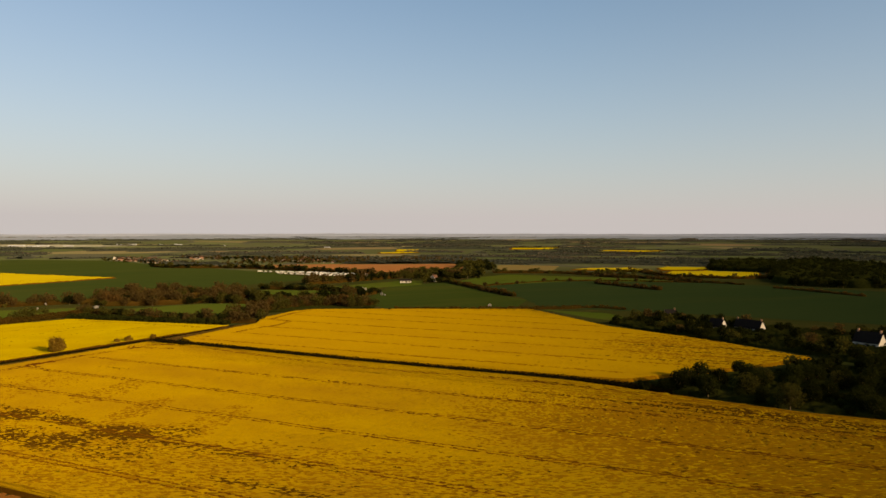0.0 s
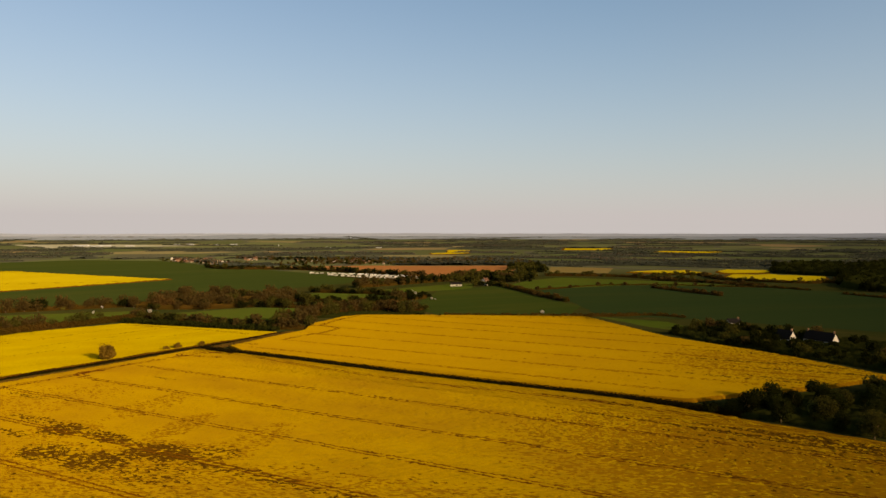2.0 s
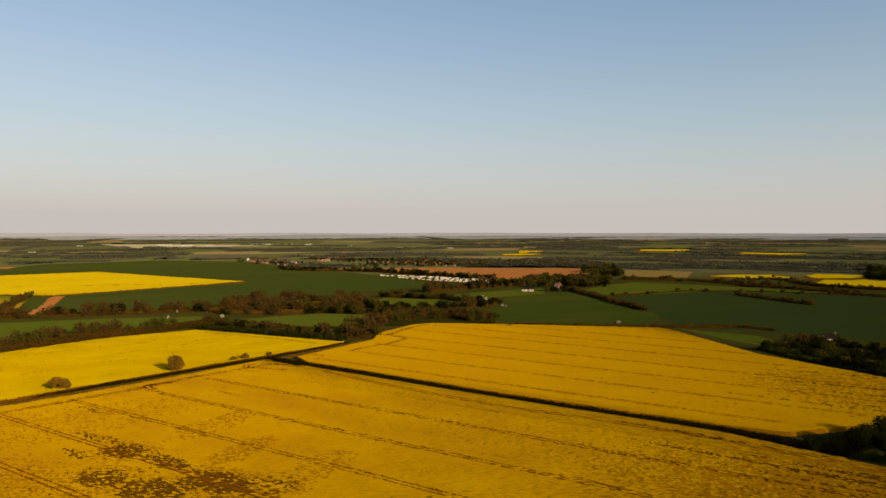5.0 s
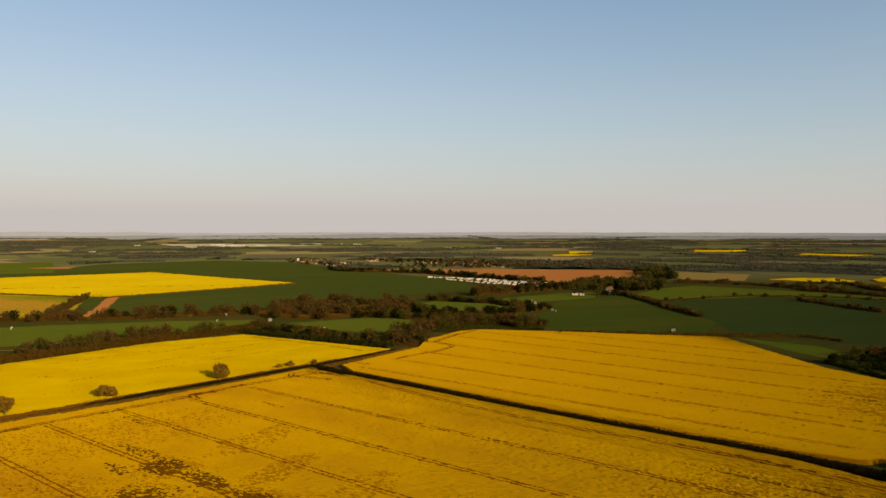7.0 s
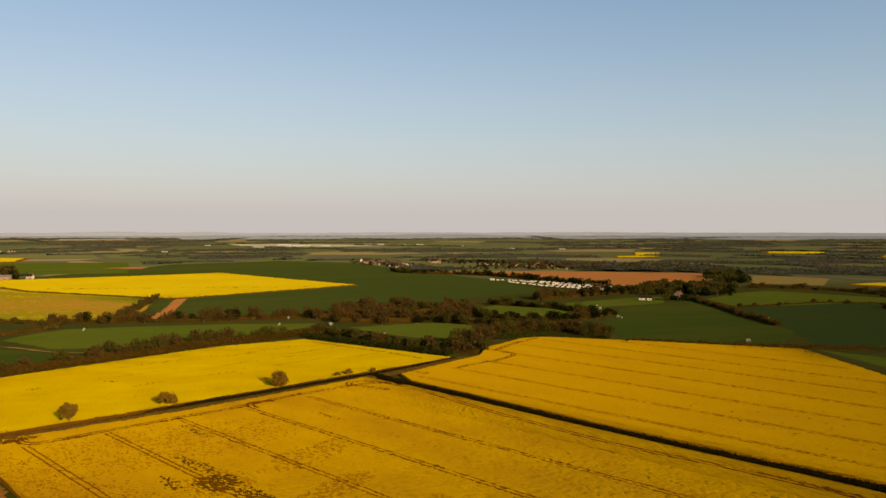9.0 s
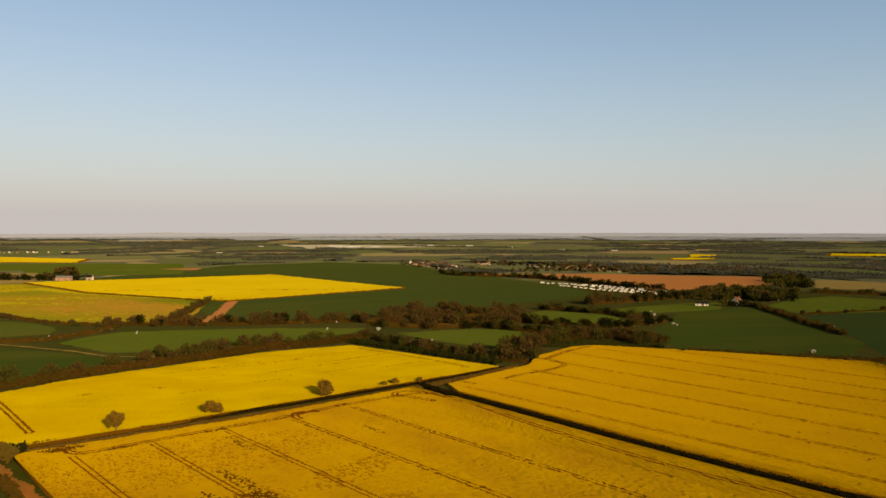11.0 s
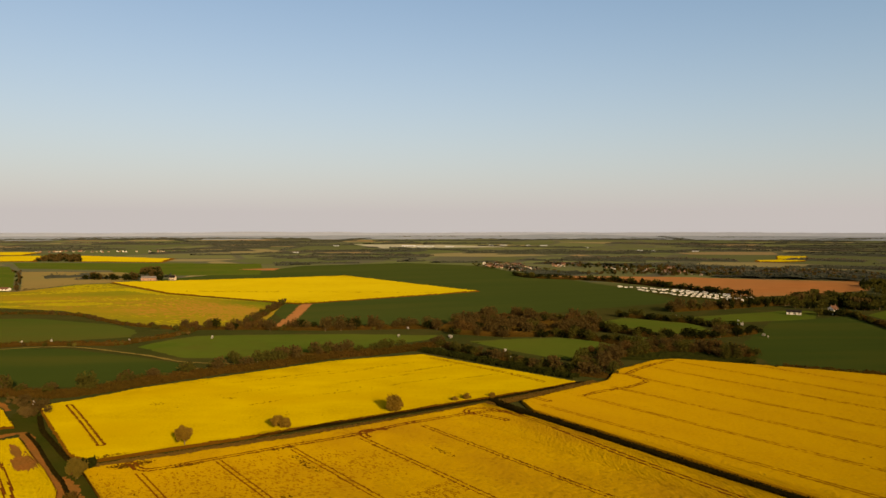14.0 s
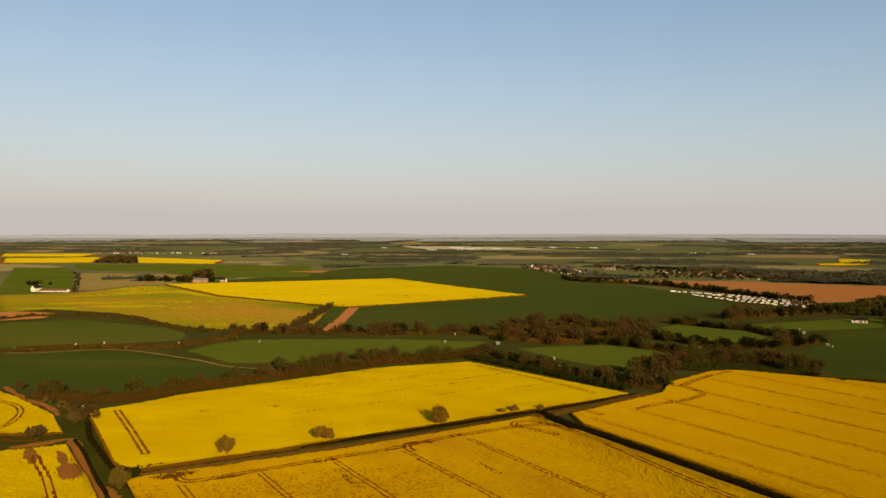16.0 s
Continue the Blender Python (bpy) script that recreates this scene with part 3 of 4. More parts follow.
for label, mat, polys in (
        ("light green young wheat", WHEAT_LIGHT, [
            [(-622, 368), (-580, 414), (-482, 420), (-440, 405), (-421, 384), (-441, 358), (-488, 302)],
            ]),
        ("deep green young wheat", WHEAT_DEEP, [
            [(-467, 291), (-440, 321), (-420, 334), (-353, 335), (-309, 333), (-300, 318), (-307, 296), (-314, 265), (-353, 250), (-400, 235)],
            [(-51, 676), (1, 747), (41, 603), (64, 545), (46, 477), (-35, 472), (-60, 534)]]),
        ("dark green young wheat", WHEAT_DARK, [
            [(40, 690), (137, 760), (268, 734), (420, 587), (300, 361), (187, 429), (130, 466), (67, 487), (62, 560), (44, 630)]]),
        ("mid green pasture", PASTURE, [
            [(-1460, 929), (-1017, 1162), (-793, 918), (-964, 787), (-1126, 900), (-1269, 825)],
            [(-890, 495), (-1440, 800), (-1340, 850), (-1190, 770), (-862, 570), (-842, 556)],
            [(-385, 360), (-390, 406), (-360, 429), (-301, 465), (-241, 490), (-241, 468), (-262, 415), (-284, 372), (-327, 345)],
            [(-217, 475), (-178, 512), (-146, 526), (-123, 492), (-137, 443), (-150, 444), (-174, 454)],
            [(-172, 602), (-158, 644), (-103, 634), (-83, 597), (-106, 569)],
            [(-149, 538), (-115, 545), (-114, 507)],
            [(-117, 669), (-48, 758), (-22, 774), (-21, 708), (-78, 652)],
            [(16, 760), (40, 830), (80, 886), (179, 830), (268, 740), (137, 764), (40, 696)],
            [(65, 476), (104, 453), (114, 423), (106, 405), (88, 429)]])):
    for k, poly in enumerate(polys):
        flat_field("grass_field" if mat is PASTURE else "wheat_field", label + " field between hedges", poly, 20 + 31 * k, mat, 0.35, (9, 5), seed=40 + k)
flat_field("wheat_field", "large dark green young wheat field", [(-860, 985), (-898, 1143), (-780, 1330), (-600, 1310), (-420, 1109), (-233, 947), (-135, 802), (-200, 697), (-262, 560), (-334, 470), (-365, 480), (-450, 612), (-560, 600), (-850, 690)], -42, WHEAT, 0.2, (20, 10))
flat_field("ploughed_field", "orange-brown ploughed field with olive end", [(-399, 1106), (-211, 1173), (-135, 1170), (34, 1190), (29, 1044), (-24, 954), (-84, 890), (-173, 965), (-331, 1060)], -30, PLOUGH, 0.5)
flat_field("stubble_field", "pale distant airfield grass and concrete", [(-1560, 2230), (-1230, 2330), (-940, 2260), (-1250, 1960)], 20, PALE, 0.5, (30, 20))
flat_field("ploughed_field", "brown ploughed field behind trees", [(87, 1154), (180, 1118), (150, 982), (75, 997)], 0, STUBBLE, 0.5)
flat_field("ploughed_field", "narrow red ploughed field", [(-38, 1438), (52, 1438), (48, 1333), (-35, 1333)], 0, PLOUGH, 0.5)
flat_field("stubble_field", "pale brown stubble field", [(-842, 568), (-1185, 778), (-1015, 856), (-946, 818), (-882, 752), (-860, 700), (-876, 660)], 35, STUBBLE, 0.5)


def strip(name, label, line, width, mat, lift=0.06, category="track", ragged=0.08):
    """A ribbon of ground along a line, with uneven edges."""
    p = np.array(smooth_line(line))
    seg = np.r_[0, np.cumsum(np.linalg.norm(np.diff(p, axis=0), axis=1))]
    t = np.linspace(0, seg[-1], max(8, int(seg[-1] / 0.9)))
    p = np.stack([np.interp(t, seg, p[:, i]) for i in (0, 1)], -1)
    d = np.gradient(p, axis=0)
    nrm = np.stack([-d[:, 1], d[:, 0]], -1) / np.linalg.norm(d, axis=1)[:, None]
    rng = np.random.default_rng(len(p))
    rows = []
    for k in (-0.5, -0.2, 0.2, 0.5):
        swing = 0.12 * np.sin(t * 0.35 + 9 * k) + 0.10 * np.sin(t * 0.13 + 5 * k) + rng.normal(0, ragged, len(p)) * (abs(k) > 0.3)
        q = p + nrm * width * (k + swing * abs(k) * 2)[:, None]
        rows.append(np.c_[q, land(q[:, 0], q[:, 1]) + lift + (0.05 if abs(k) < 0.3 else 0)])
    return tagged(new(name, mesh_of(name, np.stack(rows), grid_faces(4, len(p))[:, ::-1], [mat])), label, category, kind="structure")


strip("grass_track", "pale dry grass track beside a green field", [(-467, 293), (-451, 305), (-420, 337), (-355, 340), (-317, 336), (-288, 345)], 2.2, PATH, 0.45)
strip("soil_margin", "bare reddish field margin along the ditch", [(-268, 196), (-264, 204), (-260, 213), (-240, 203.5), (-228, 198), (-214, 191.5), (-190, 178), (-165, 163)], 4.2, SOIL, 0.14)
strip("soil_margin", "bare reddish headland beside a rape crop", [(-370, 246), (-339, 238), (-313, 235), (-296, 229)], 2.6, SOIL, 0.14)
strip("soil_margin", "bare soil headland beside the lane", [(-207, 194), (-201, 201), (-190, 217), (-176, 240)], 3.4, SOIL, 0.16)
strip("soil_margin", "bare reddish margin round the rape crop", [(-206, 190), (-178, 179), (-150, 165), (-90, 137), (-40, 112), (10, 91)], 5, SOIL, 0.15)
strip("lane", "rough green grass lane between the rape fields", [(-320, 252), (-269, 221), (-227, 201), (-213, 196), (-192, 187), (-140, 160), (-80, 130)], 11, VERGE, 0.1)
strip("lane", "narrow green lane between two rape crops", [(-330, 190), (-285, 198), (-270, 207), (-262, 218)], 8, VERGE, 0.09)
strip("lane", "rough dark grass verge between the rape fields", [(-214, 199), (-166, 280), (-131, 342), (-108, 395)], 9, GRASS, 0.12)

# ---- hedges and trees ----
def leaf_quads(at, size, rng, out=None):
    """Small leaf sprays: one bent quad at each place."""
    k = len(at)
    a = rng.normal(size=(k, 3))
    if out is not None:
        a = a * 0.6 + out * 0.2
    a /= np.linalg.norm(a, axis=1)[:, None]
    b = np.cross(a, rng.normal(size=(k, 3)))
    b /= np.linalg.norm(b, axis=1)[:, None]
    c = np.cross(a, b)
    w = (size * rng.uniform(0.6, 1.4, k))[:, None]
    h = w * rng.uniform(0.5, 1.0, k)[:, None]
    bend = a * w * rng.uniform(-0.4, 0.4, k)[:, None]
    return np.stack([at - b * w - c * h, at + b * w - c * h * 0.6 + bend, at + b * w * 0.7 + c * h, at - b * w * 0.8 + c * h * 0.8 + bend], 1).reshape(-1, 3)


def quads(n):
    return np.arange(4 * n).reshape(-1, 4)


def hedge(label, line, width, height, seed, mat=None, dense=9.0, size=0.45, rough=1.0):
    """A hedge along a line: an uneven dark core under thousands of leaf sprays."""
    rng = np.random.default_rng(seed)
    p = np.array(smooth_line(line, 12))
    seg = np.r_[0, np.cumsum(np.linalg.norm(np.diff(p, axis=0), axis=1))]
    n = int(seg[-1] * dense)
    t = rng.uniform(0, seg[-1], n)
    bump = 1 + rough * (0.25 * np.sin(t * 0.5 + seed) * np.sin(t * 0.19) + 0.2 * np.sin(t * 1.3) * np.sin(t * 0.07 + 1))
    ang = rng.uniform(0, math.pi, n)
    rad = rng.uniform(0.75, 1.08, n)
    d = np.gradient(p, axis=0)
    nrm = np.stack([-d[:, 1], d[:, 0]], -1) / np.linalg.norm(d, axis=1)[:, None]
    at = np.stack([np.interp(t, seg, p[:, i]) for i in (0, 1)], -1)
    side = np.stack([np.interp(t, seg, nrm[:, i]) for i in (0, 1)], -1)
    at = at + side * (np.cos(ang) * rad * width / 2 * bump)[:, None]
    z = land(at[:, 0], at[:, 1]) + np.sin(ang) ** 0.6 * rad * height * bump
    verts = leaf_quads(np.c_[at, z], size, rng)
    faces = quads(n)
    m = max(6, int(seg[-1] / 2.5))
    tt = np.linspace(0, seg[-1], m)
    cb = (1 - 0.15 * rough) + rough * 0.25 * np.sin(tt * 0.5 + seed) * np.sin(tt * 0.19)
    core = []
    cp = np.stack([np.interp(tt, seg, p[:, i]) for i in (0, 1)], -1)
    cn = np.stack([np.interp(tt, seg, nrm[:, i]) for i in (0, 1)], -1)
    for off, up in ((-0.42, 0), (-0.40, 0.6), (-0.2, 0.85), (0.2, 0.85), (0.40, 0.6), (0.42, 0)):
        q = cp + cn * (off * width * cb)[:, None]
        core.append(np.c_[q, land(q[:, 0], q[:, 1]) + up * height * cb])
    core = np.stack(core)
    faces = np.r_[faces, grid_faces(6, m) + len(verts)]
    ob = new("hedge", mesh_of("hedge", np.r_[verts, core.reshape(-1, 3)], faces, [mat or LEAF_HEDGE]))
    return tagged(ob, label, "hedge")


def limb(verts, faces, a, b, ra, rb, sides=6):
    a, b = Vector(a), Vector(b)
    q = (b - a).to_track_quat("Z", "Y")
    k = len(verts)
    for p, r in ((a, ra), (b, rb)):
        verts += [p + q @ Vector((r * math.cos(2 * math.pi * i / sides), r * math.sin(2 * math.pi * i / sides), 0)) for i in range(sides)]
    faces += [(k + i, k + (i + 1) % sides, k + sides + (i + 1) % sides, k + sides + i) for i in range(sides)]


def tree(label, height, width, mat, seed, leaves=900, size=0.5, bole=0.22, lobes=14, open_crown=0.0, name="tree", category="tree"):
    """An empty at the foot, with a tapered trunk and limbs, and a crown of leaf sprays in uneven lobes."""
    rng = np.random.default_rng(seed)
    foot = new(name)
    verts, faces = [], []
    top = Vector((rng.normal(0, 0.03) * height, rng.normal(0, 0.03) * height, height * 0.72))
    fork = top * (bole + 0.1) / 0.72
    r0 = height * 0.026
    limb(verts, faces, (0, 0, -0.2), fork, r0, r0 * 0.75, 8)
    limb(verts, faces, fork, top, r0 * 0.72, r0 * 0.2)
    middle = height * (bole + 1) / 2
    half = height * (1 - bole) / 2
    centres, radii = [], []
    for k in range(lobes):
        d = rng.normal(size=3)
        d /= np.linalg.norm(d)
        far = rng.uniform(0.3, 0.86)
        c = np.array([d[0] * width / 2 * far, d[1] * width / 2 * far, middle + d[2] * half * far])
        centres.append(c)
        radii.append(rng.uniform(0.2, 0.4) * min(width / 2, half))
        start = fork.lerp(top, rng.uniform(0, 0.7))
        bend = start.lerp(Vector(c), 0.55) + Vector((0, 0, -0.05 * height))
        limb(verts, faces, start, bend, r0 * 0.38, r0 * 0.22, 4)
        limb(verts, faces, bend, c, r0 * 0.22, r0 * 0.08, 3)
    trunk = new("trunk", mesh_of("trunk", [tuple(v) for v in verts], faces, [BARK]))
    which = rng.integers(0, lobes, leaves)
    d = rng.normal(size=(leaves, 3))
    d /= np.linalg.norm(d, axis=1)[:, None]
    reach = np.asarray(radii)[which][:, None] * (rng.uniform(0, 1, (leaves, 1)) ** (0.33 if not open_crown else 0.6)) * rng.uniform(0.6, 1.6, (leaves, 1))
    at = np.asarray(centres)[which] + d * reach
    if open_crown and leaves < 2000:
        loose = rng.random(leaves) < 0.55
        at[loose] = (d * np.array([width / 2, width / 2, half]) * rng.uniform(0, 1, (leaves, 1)) ** 0.45 + np.array([0, 0, middle]))[loose]
    crown = new("crown", mesh_of("crown", leaf_quads(at, size, rng, d), quads(leaves), [mat]))
    for part in (trunk, crown):
        part.parent = foot
    return tagged(foot, label, category, "field edge bushes" if name == "bush" else "hedgerow trees" if "hedge" in label or "belt" in label else "")


def spot(x, y, turn=0.0, scale=1.0, lift=0.0):
    return pose(x, y, float(land(x, y)) + lift, 0, 0, turn) @ Matrix.Scale(scale, 4)


def stand(kinds, places, rng, low=0.75, high=1.25, grow=1.12):
    """Copies of trees at places; each kind stands at its first place itself."""
    for x, y in places:
        proto = kinds[int(rng.integers(0, len(kinds)))]
        PLANTED.append((proto, spot(x, y, rng.uniform(0, 360), grow * rng.uniform(low, high))))


PLANTED = []


def plant():
    """The nearest trees and bushes stand as things; those further out are joined into one far wood."""
    far = {}
    near = sorted(PLANTED, key=lambda e: (e[1].translation - Vector((-60, 60, 0))).length)
    count, used = {}, set()
    for proto, m in near:
        kind = proto.name.split(".")[0]
        count[kind] = count.get(kind, 0) + 1
        if proto not in used:
            used.add(proto)
            proto.matrix_basis = m
        elif count[kind] <= (210 if kind == "tree" else 150):
            copy_thing(proto, m)
        else:
            for ob in proto.children:
                out = 0 if m.translation.length < 480 else 1 if m.translation.length < 720 else 2
                far.setdefault((ob, out), []).append(np.array(m))
    verts, faces, index, mats, base = [], [], [], [], 0
    for (ob, out), places in far.items():
        me = ob.data
        v = np.empty(len(me.vertices) * 3, np.float32)
        me.vertices.foreach_get("co", v)
        f = np.empty(len(me.loops), np.int32)
        me.loops.foreach_get("vertex_index", f)
        v, f = v.reshape(-1, 3), f.reshape(-1, 4)
        if ob.name.startswith("crown"):
            k = (190, 270, 65)[out]
            q = v[:4 * k].reshape(-1, 4, 3)
            middle = q.mean(1, keepdims=True)
            v, f = (middle + (q - middle) * (2.3, 1.9, 3.6)[out]).reshape(-1, 3), f[:k]
        else:
            v, f = (v[:16], f[:8]) if out else (v[:28], f[:14])
        if me.materials[0] not in mats:
            mats.append(me.materials[0])
        for m in places:
            verts.append(v @ m[:3, :3].T + m[:3, 3])
            faces.append(f + base)
            index.append(np.full(len(f), mats.index(me.materials[0])))
            base += len(v)
    ob = new("far_trees", mesh_of("far_trees", np.concatenate(verts), np.concatenate(faces), mats, np.concatenate(index)))
    tagged(ob, "far belts of brown and dark green trees", "trees", kind="stuff")


# Single trees by the lane
for x, y, h, w, mat, label, seed in (
        (-160.5, 299, 7.0, 8.8, LEAF_TAN, "round tree in young leaf casting a long shadow on rape", 11), (-183, 259.5, 5.4, 8.8, LEAF_TAN, "low spreading tree in young leaf beside the lane", 12),
        (-196.5, 227.5, 7.4, 6.6, LEAF_TAN, "budding brown tree with a pale bare trunk beside the lane", 13), (-201, 192.5, 6.0, 6.4, LEAF_PALE, "pale olive-grey budding tree at the field corner", 14), (-204, 198.5, 4.6, 5.0, LEAF_DARK, "dark evergreen bush tree behind the corner tree", 20),
        (-136, 338, 3.2, 2.2, LEAF_TAN, "small young tree at the hedge junction", 15), (-144, 330, 3.4, 3.6, LEAF_TAN, "small bushy tree beside the lane", 16),
        (-147, 325, 2.6, 3.0, LEAF_TAN, "small low bush tree beside the lane", 17), (-274, 208, 4.2, 8.0, LEAF_BROWN, "low brown bush tree on the field edge", 18),
        (63, 226, 4.2, 4.0, LEAF_DARK, "small dark bush tree at the hedge end", 19)):
    t = tree(label, h, w, mat, seed, 5200, 0.24, 0.34 if seed == 13 else 0.03 if seed == 11 else 0.14 if h > 5 else 0.1, 40, 1)
    t.matrix_basis = spot(x, y, seed * 40)

def kinds_of(label, mat, sizes, seed, leaves=1500, size=0.27):
    return [tree(label, h, w, mat, seed + k, leaves, size, 0.06 + 0.03 * k, 34, 1) for k, (h, w) in enumerate(sizes)]


OLIVE = kinds_of("leafy olive-green tree in a hedgerow belt", LEAF_OLIVE, ((9, 10), (7.5, 9.5)), 31)
BROWN = kinds_of("budding red-brown tree in a hedgerow belt", LEAF_BROWN, ((10, 9.5), (8, 10)), 33)
RUST = kinds_of("rust-red young-leaved tree in a hedgerow belt", LEAF_RUST, ((8.5, 9), (7, 8)), 43)
DARK = kinds_of("dark evergreen tree among the belt", LEAF_DARK, ((8.5, 8), (6.5, 8.5)), 35)
WHITE = [tree("white blossoming tree in a hedge", 4.0, 4.4, LEAF_WHITE, 37, 420, 0.2, 0.0, 6), tree("white blossoming tree in a hedge", 4.6, 3.2, LEAF_WHITE, 47, 400, 0.2, 0.0, 5)]
SCRUB = [tree("brown scrubby bush on a field edge", 4.2, 5.5, LEAF_BROWN, 38, 650, 0.3, 0.08, open_crown=1, name="bush", category="bush"), tree("olive scrubby bush on a field edge", 3.6, 5, LEAF_OLIVE, 39, 650, 0.3, 0.05, name="bush", category="bush")]


def along(line, spacing, rng, spread=3.0):
    p = np.array(smooth_line(line, 6))
    seg = np.r_[0, np.cumsum(np.linalg.norm(np.diff(p, axis=0), axis=1))]
    t = np.arange(0, seg[-1], spacing) + rng.uniform(-0.4, 0.4, len(np.arange(0, seg[-1], spacing))) * spacing
    return np.stack([np.interp(t, seg, p[:, i]) for i in (0, 1)], -1) + rng.normal(0, spread, (len(t), 2))


def inside(poly, n, rng):
    p = np.asarray(poly, float)
    out = []
    while len(out) < n:
        q = rng.uniform(p.min(0), p.max(0))
        hit = False
        for (ax, ay), (bx, by) in zip(p, np.roll(p, -1, 0)):
            if (ay > q[1]) != (by > q[1]) and q[0] < (bx - ax) * (q[1] - ay) / (by - ay) + ax:
                hit = not hit
        if hit:
            out.append(q)
    return np.array(out)


rng = np.random.default_rng(77)
# Hedges: line, width, height, tree kinds, tree spacing
hedge("dense dark clipped hedge between two rape fields", [(-133, 333), (-117, 323), (-94, 312), (-40, 283), (11, 258), (44, 243), (72, 225)], 3.4, 2.0, 1, LEAF_DITCH, 40, 0.17, 0.25)
hedge("low dark brown hedge along a lane", [(-206, 199), (-161, 276), (-128, 340), (-107, 392)], 6.0, 0.9, 2, LEAF_LANE, 45, 0.2, 0.35)
hedge("dark narrow strip on the far side of a lane", [(-211, 204), (-166, 281), (-132, 345), (-112, 388)], 1.2, 0.9, 12, LEAF_DITCH, 24, 0.2, 0.3)
hedge("dark overgrown ditch beside a rape crop", [(-276, 229), (-270, 225.5), (-256, 217.5), (-241, 211), (-228, 205.5), (-217, 201)], 1.7, 0.9, 3, LEAF_DITCH, 30, 0.2, 0.3)
hedge("dark overgrown ditch along a green verge", [(-258, 213), (-243, 207), (-228, 200), (-214, 193.5), (-199, 187), (-172, 173)], 1.2, 0.5, 13, LEAF_DITCH, 26, 0.18, 0.3)
hedge("dark ditch hedge between rape fields", [(-190, 183), (-155, 165), (-92, 133), (-40, 109)], 3.0, 1.2, 3, LEAF_HEDGE, 16, 0.3)
hedge("broad overgrown belt of brown and olive shrubs along a rape crop", [(-332, 244), (-301, 256), (-291, 288), (-280, 322), (-269, 347), (-257, 384), (-237, 414), (-225, 446)], 10, 2.4, 21, LEAF_HEDGE, 70, 0.34, 1.0)
hedge("dense dark evergreen hedge at the end of a rape crop", [(-221, 428), (-206, 424), (-178, 415), (-146, 404), (-118, 396)], 7, 2.4, 22, LEAF_DARK, 60, 0.32, 1.0)
hedge("low hedge along a lane", [(-330, 187), (-300, 192), (-277, 200), (-268, 206)], 2, 1.0, 4, LEAF_HEDGE, 16, 0.3)
for line, w, h, kinds, gap, low, high in (
        ([(-640, 377), (-635, 412), (-570, 443), (-482, 424), (-425, 424)], 3.4, 2.0, SCRUB, 9, 0.35, 0.75),
        ([(-473, 294), (-445, 331), (-402, 357), (-399, 372), (-400, 405), (-412, 436)], 6, 2.4, SCRUB, 8, 0.6, 1.0),
        ([(-336, 241), (-303, 259), (-297, 290), (-287, 324), (-276, 349), (-268, 388), (-243, 418), (-228, 448)], 6, 2.2, SCRUB * 3 + BROWN + OLIVE, 5.0, 0.4, 0.9),
        ([(-224, 453), (-206, 440), (-169, 420), (-145, 412), (-127, 404), (-105, 405)], 5, 2.4, DARK * 2 + OLIVE + BROWN, 5, 0.36, 0.68),
        ([(-165, 653), (-115, 636), (-67, 613)], 4, 3, OLIVE + DARK, 9, 0.5, 0.8),
        ([(-163, 530), (-152, 562), (-102, 545), (-70, 577), (-56, 600)], 4, 3, OLIVE + DARK * 2 + BROWN, 7, 0.5, 0.9),
        ([(-163, 521), (-113, 503)], 4, 3, DARK + OLIVE, 8, 0.5, 0.9),
        ([(-118, 450), (-103, 486), (-82, 498), (-65, 500), (-48, 496)], 5, 3, BROWN * 2 + RUST + OLIVE * 2, 5, 0.5, 0.9),
        ([(1, 765), (35, 645), (57, 576)], 4, 3, SCRUB, 14, 0.6, 1.0),
        ([(-32, 473), (31, 474), (77, 480), (100, 484), (120, 473)], 3, 2, SCRUB, 12, 0.6, 0.9),
        ([(64, 917), (151, 907), (221, 839)], 4, 3, SCRUB + OLIVE, 18, 0.7, 1.0),
        ([(155, 718), (191, 633)], 3.5, 2.6, SCRUB, 18, 0.7, 1.0), ([(181, 840), (275, 771)], 3.5, 2.6, SCRUB, 18, 0.7, 1.0), ([(40, 694), (137, 762), (268, 738)], 2, 1.2, SCRUB, 40, 0.5, 0.8),
        ([(-440, 1090), (-385, 1047), (-295, 1040), (-179, 965), (-107, 905)], 5, 4, DARK + OLIVE, 12, 0.6, 1.0),
        ([(-132, 707), (-91, 760), (-23, 843), (20, 800)], 8, 4, DARK + OLIVE + BROWN * 2, 7, 0.6, 1.15),
        ([(-472, 594), (-434, 530), (-396, 470), (-380, 450)], 6, 2.4, BROWN * 2 + OLIVE, 8, 0.35, 0.6),
        ([(-425, 424), (-380, 448), (-332, 470), (-296, 495), (-262, 518)], 6, 3, BROWN * 2 + RUST + SCRUB + DARK, 6, 0.45, 1.0),
        ([(68, 948), (137, 920), (193, 850), (240, 790), (290, 700)], 3, 2, SCRUB, 14, 0.4, 0.7), ([(303, 662), (320, 618), (334, 571)], 3, 2, SCRUB, 14, 0.4, 0.7), ([(200, 935), (255, 945), (262, 858), (327, 802), (380, 826)], 4, 3, OLIVE + BROWN, 16, 0.4, 0.7)):
    hedge("uneven overgrown hedge with brown and green scrub", line, w, h, int(abs(line[0][0])), None, 14, 0.34)
    stand(kinds, along(line, gap * 0.5, rng, 2.6), rng, low, high)
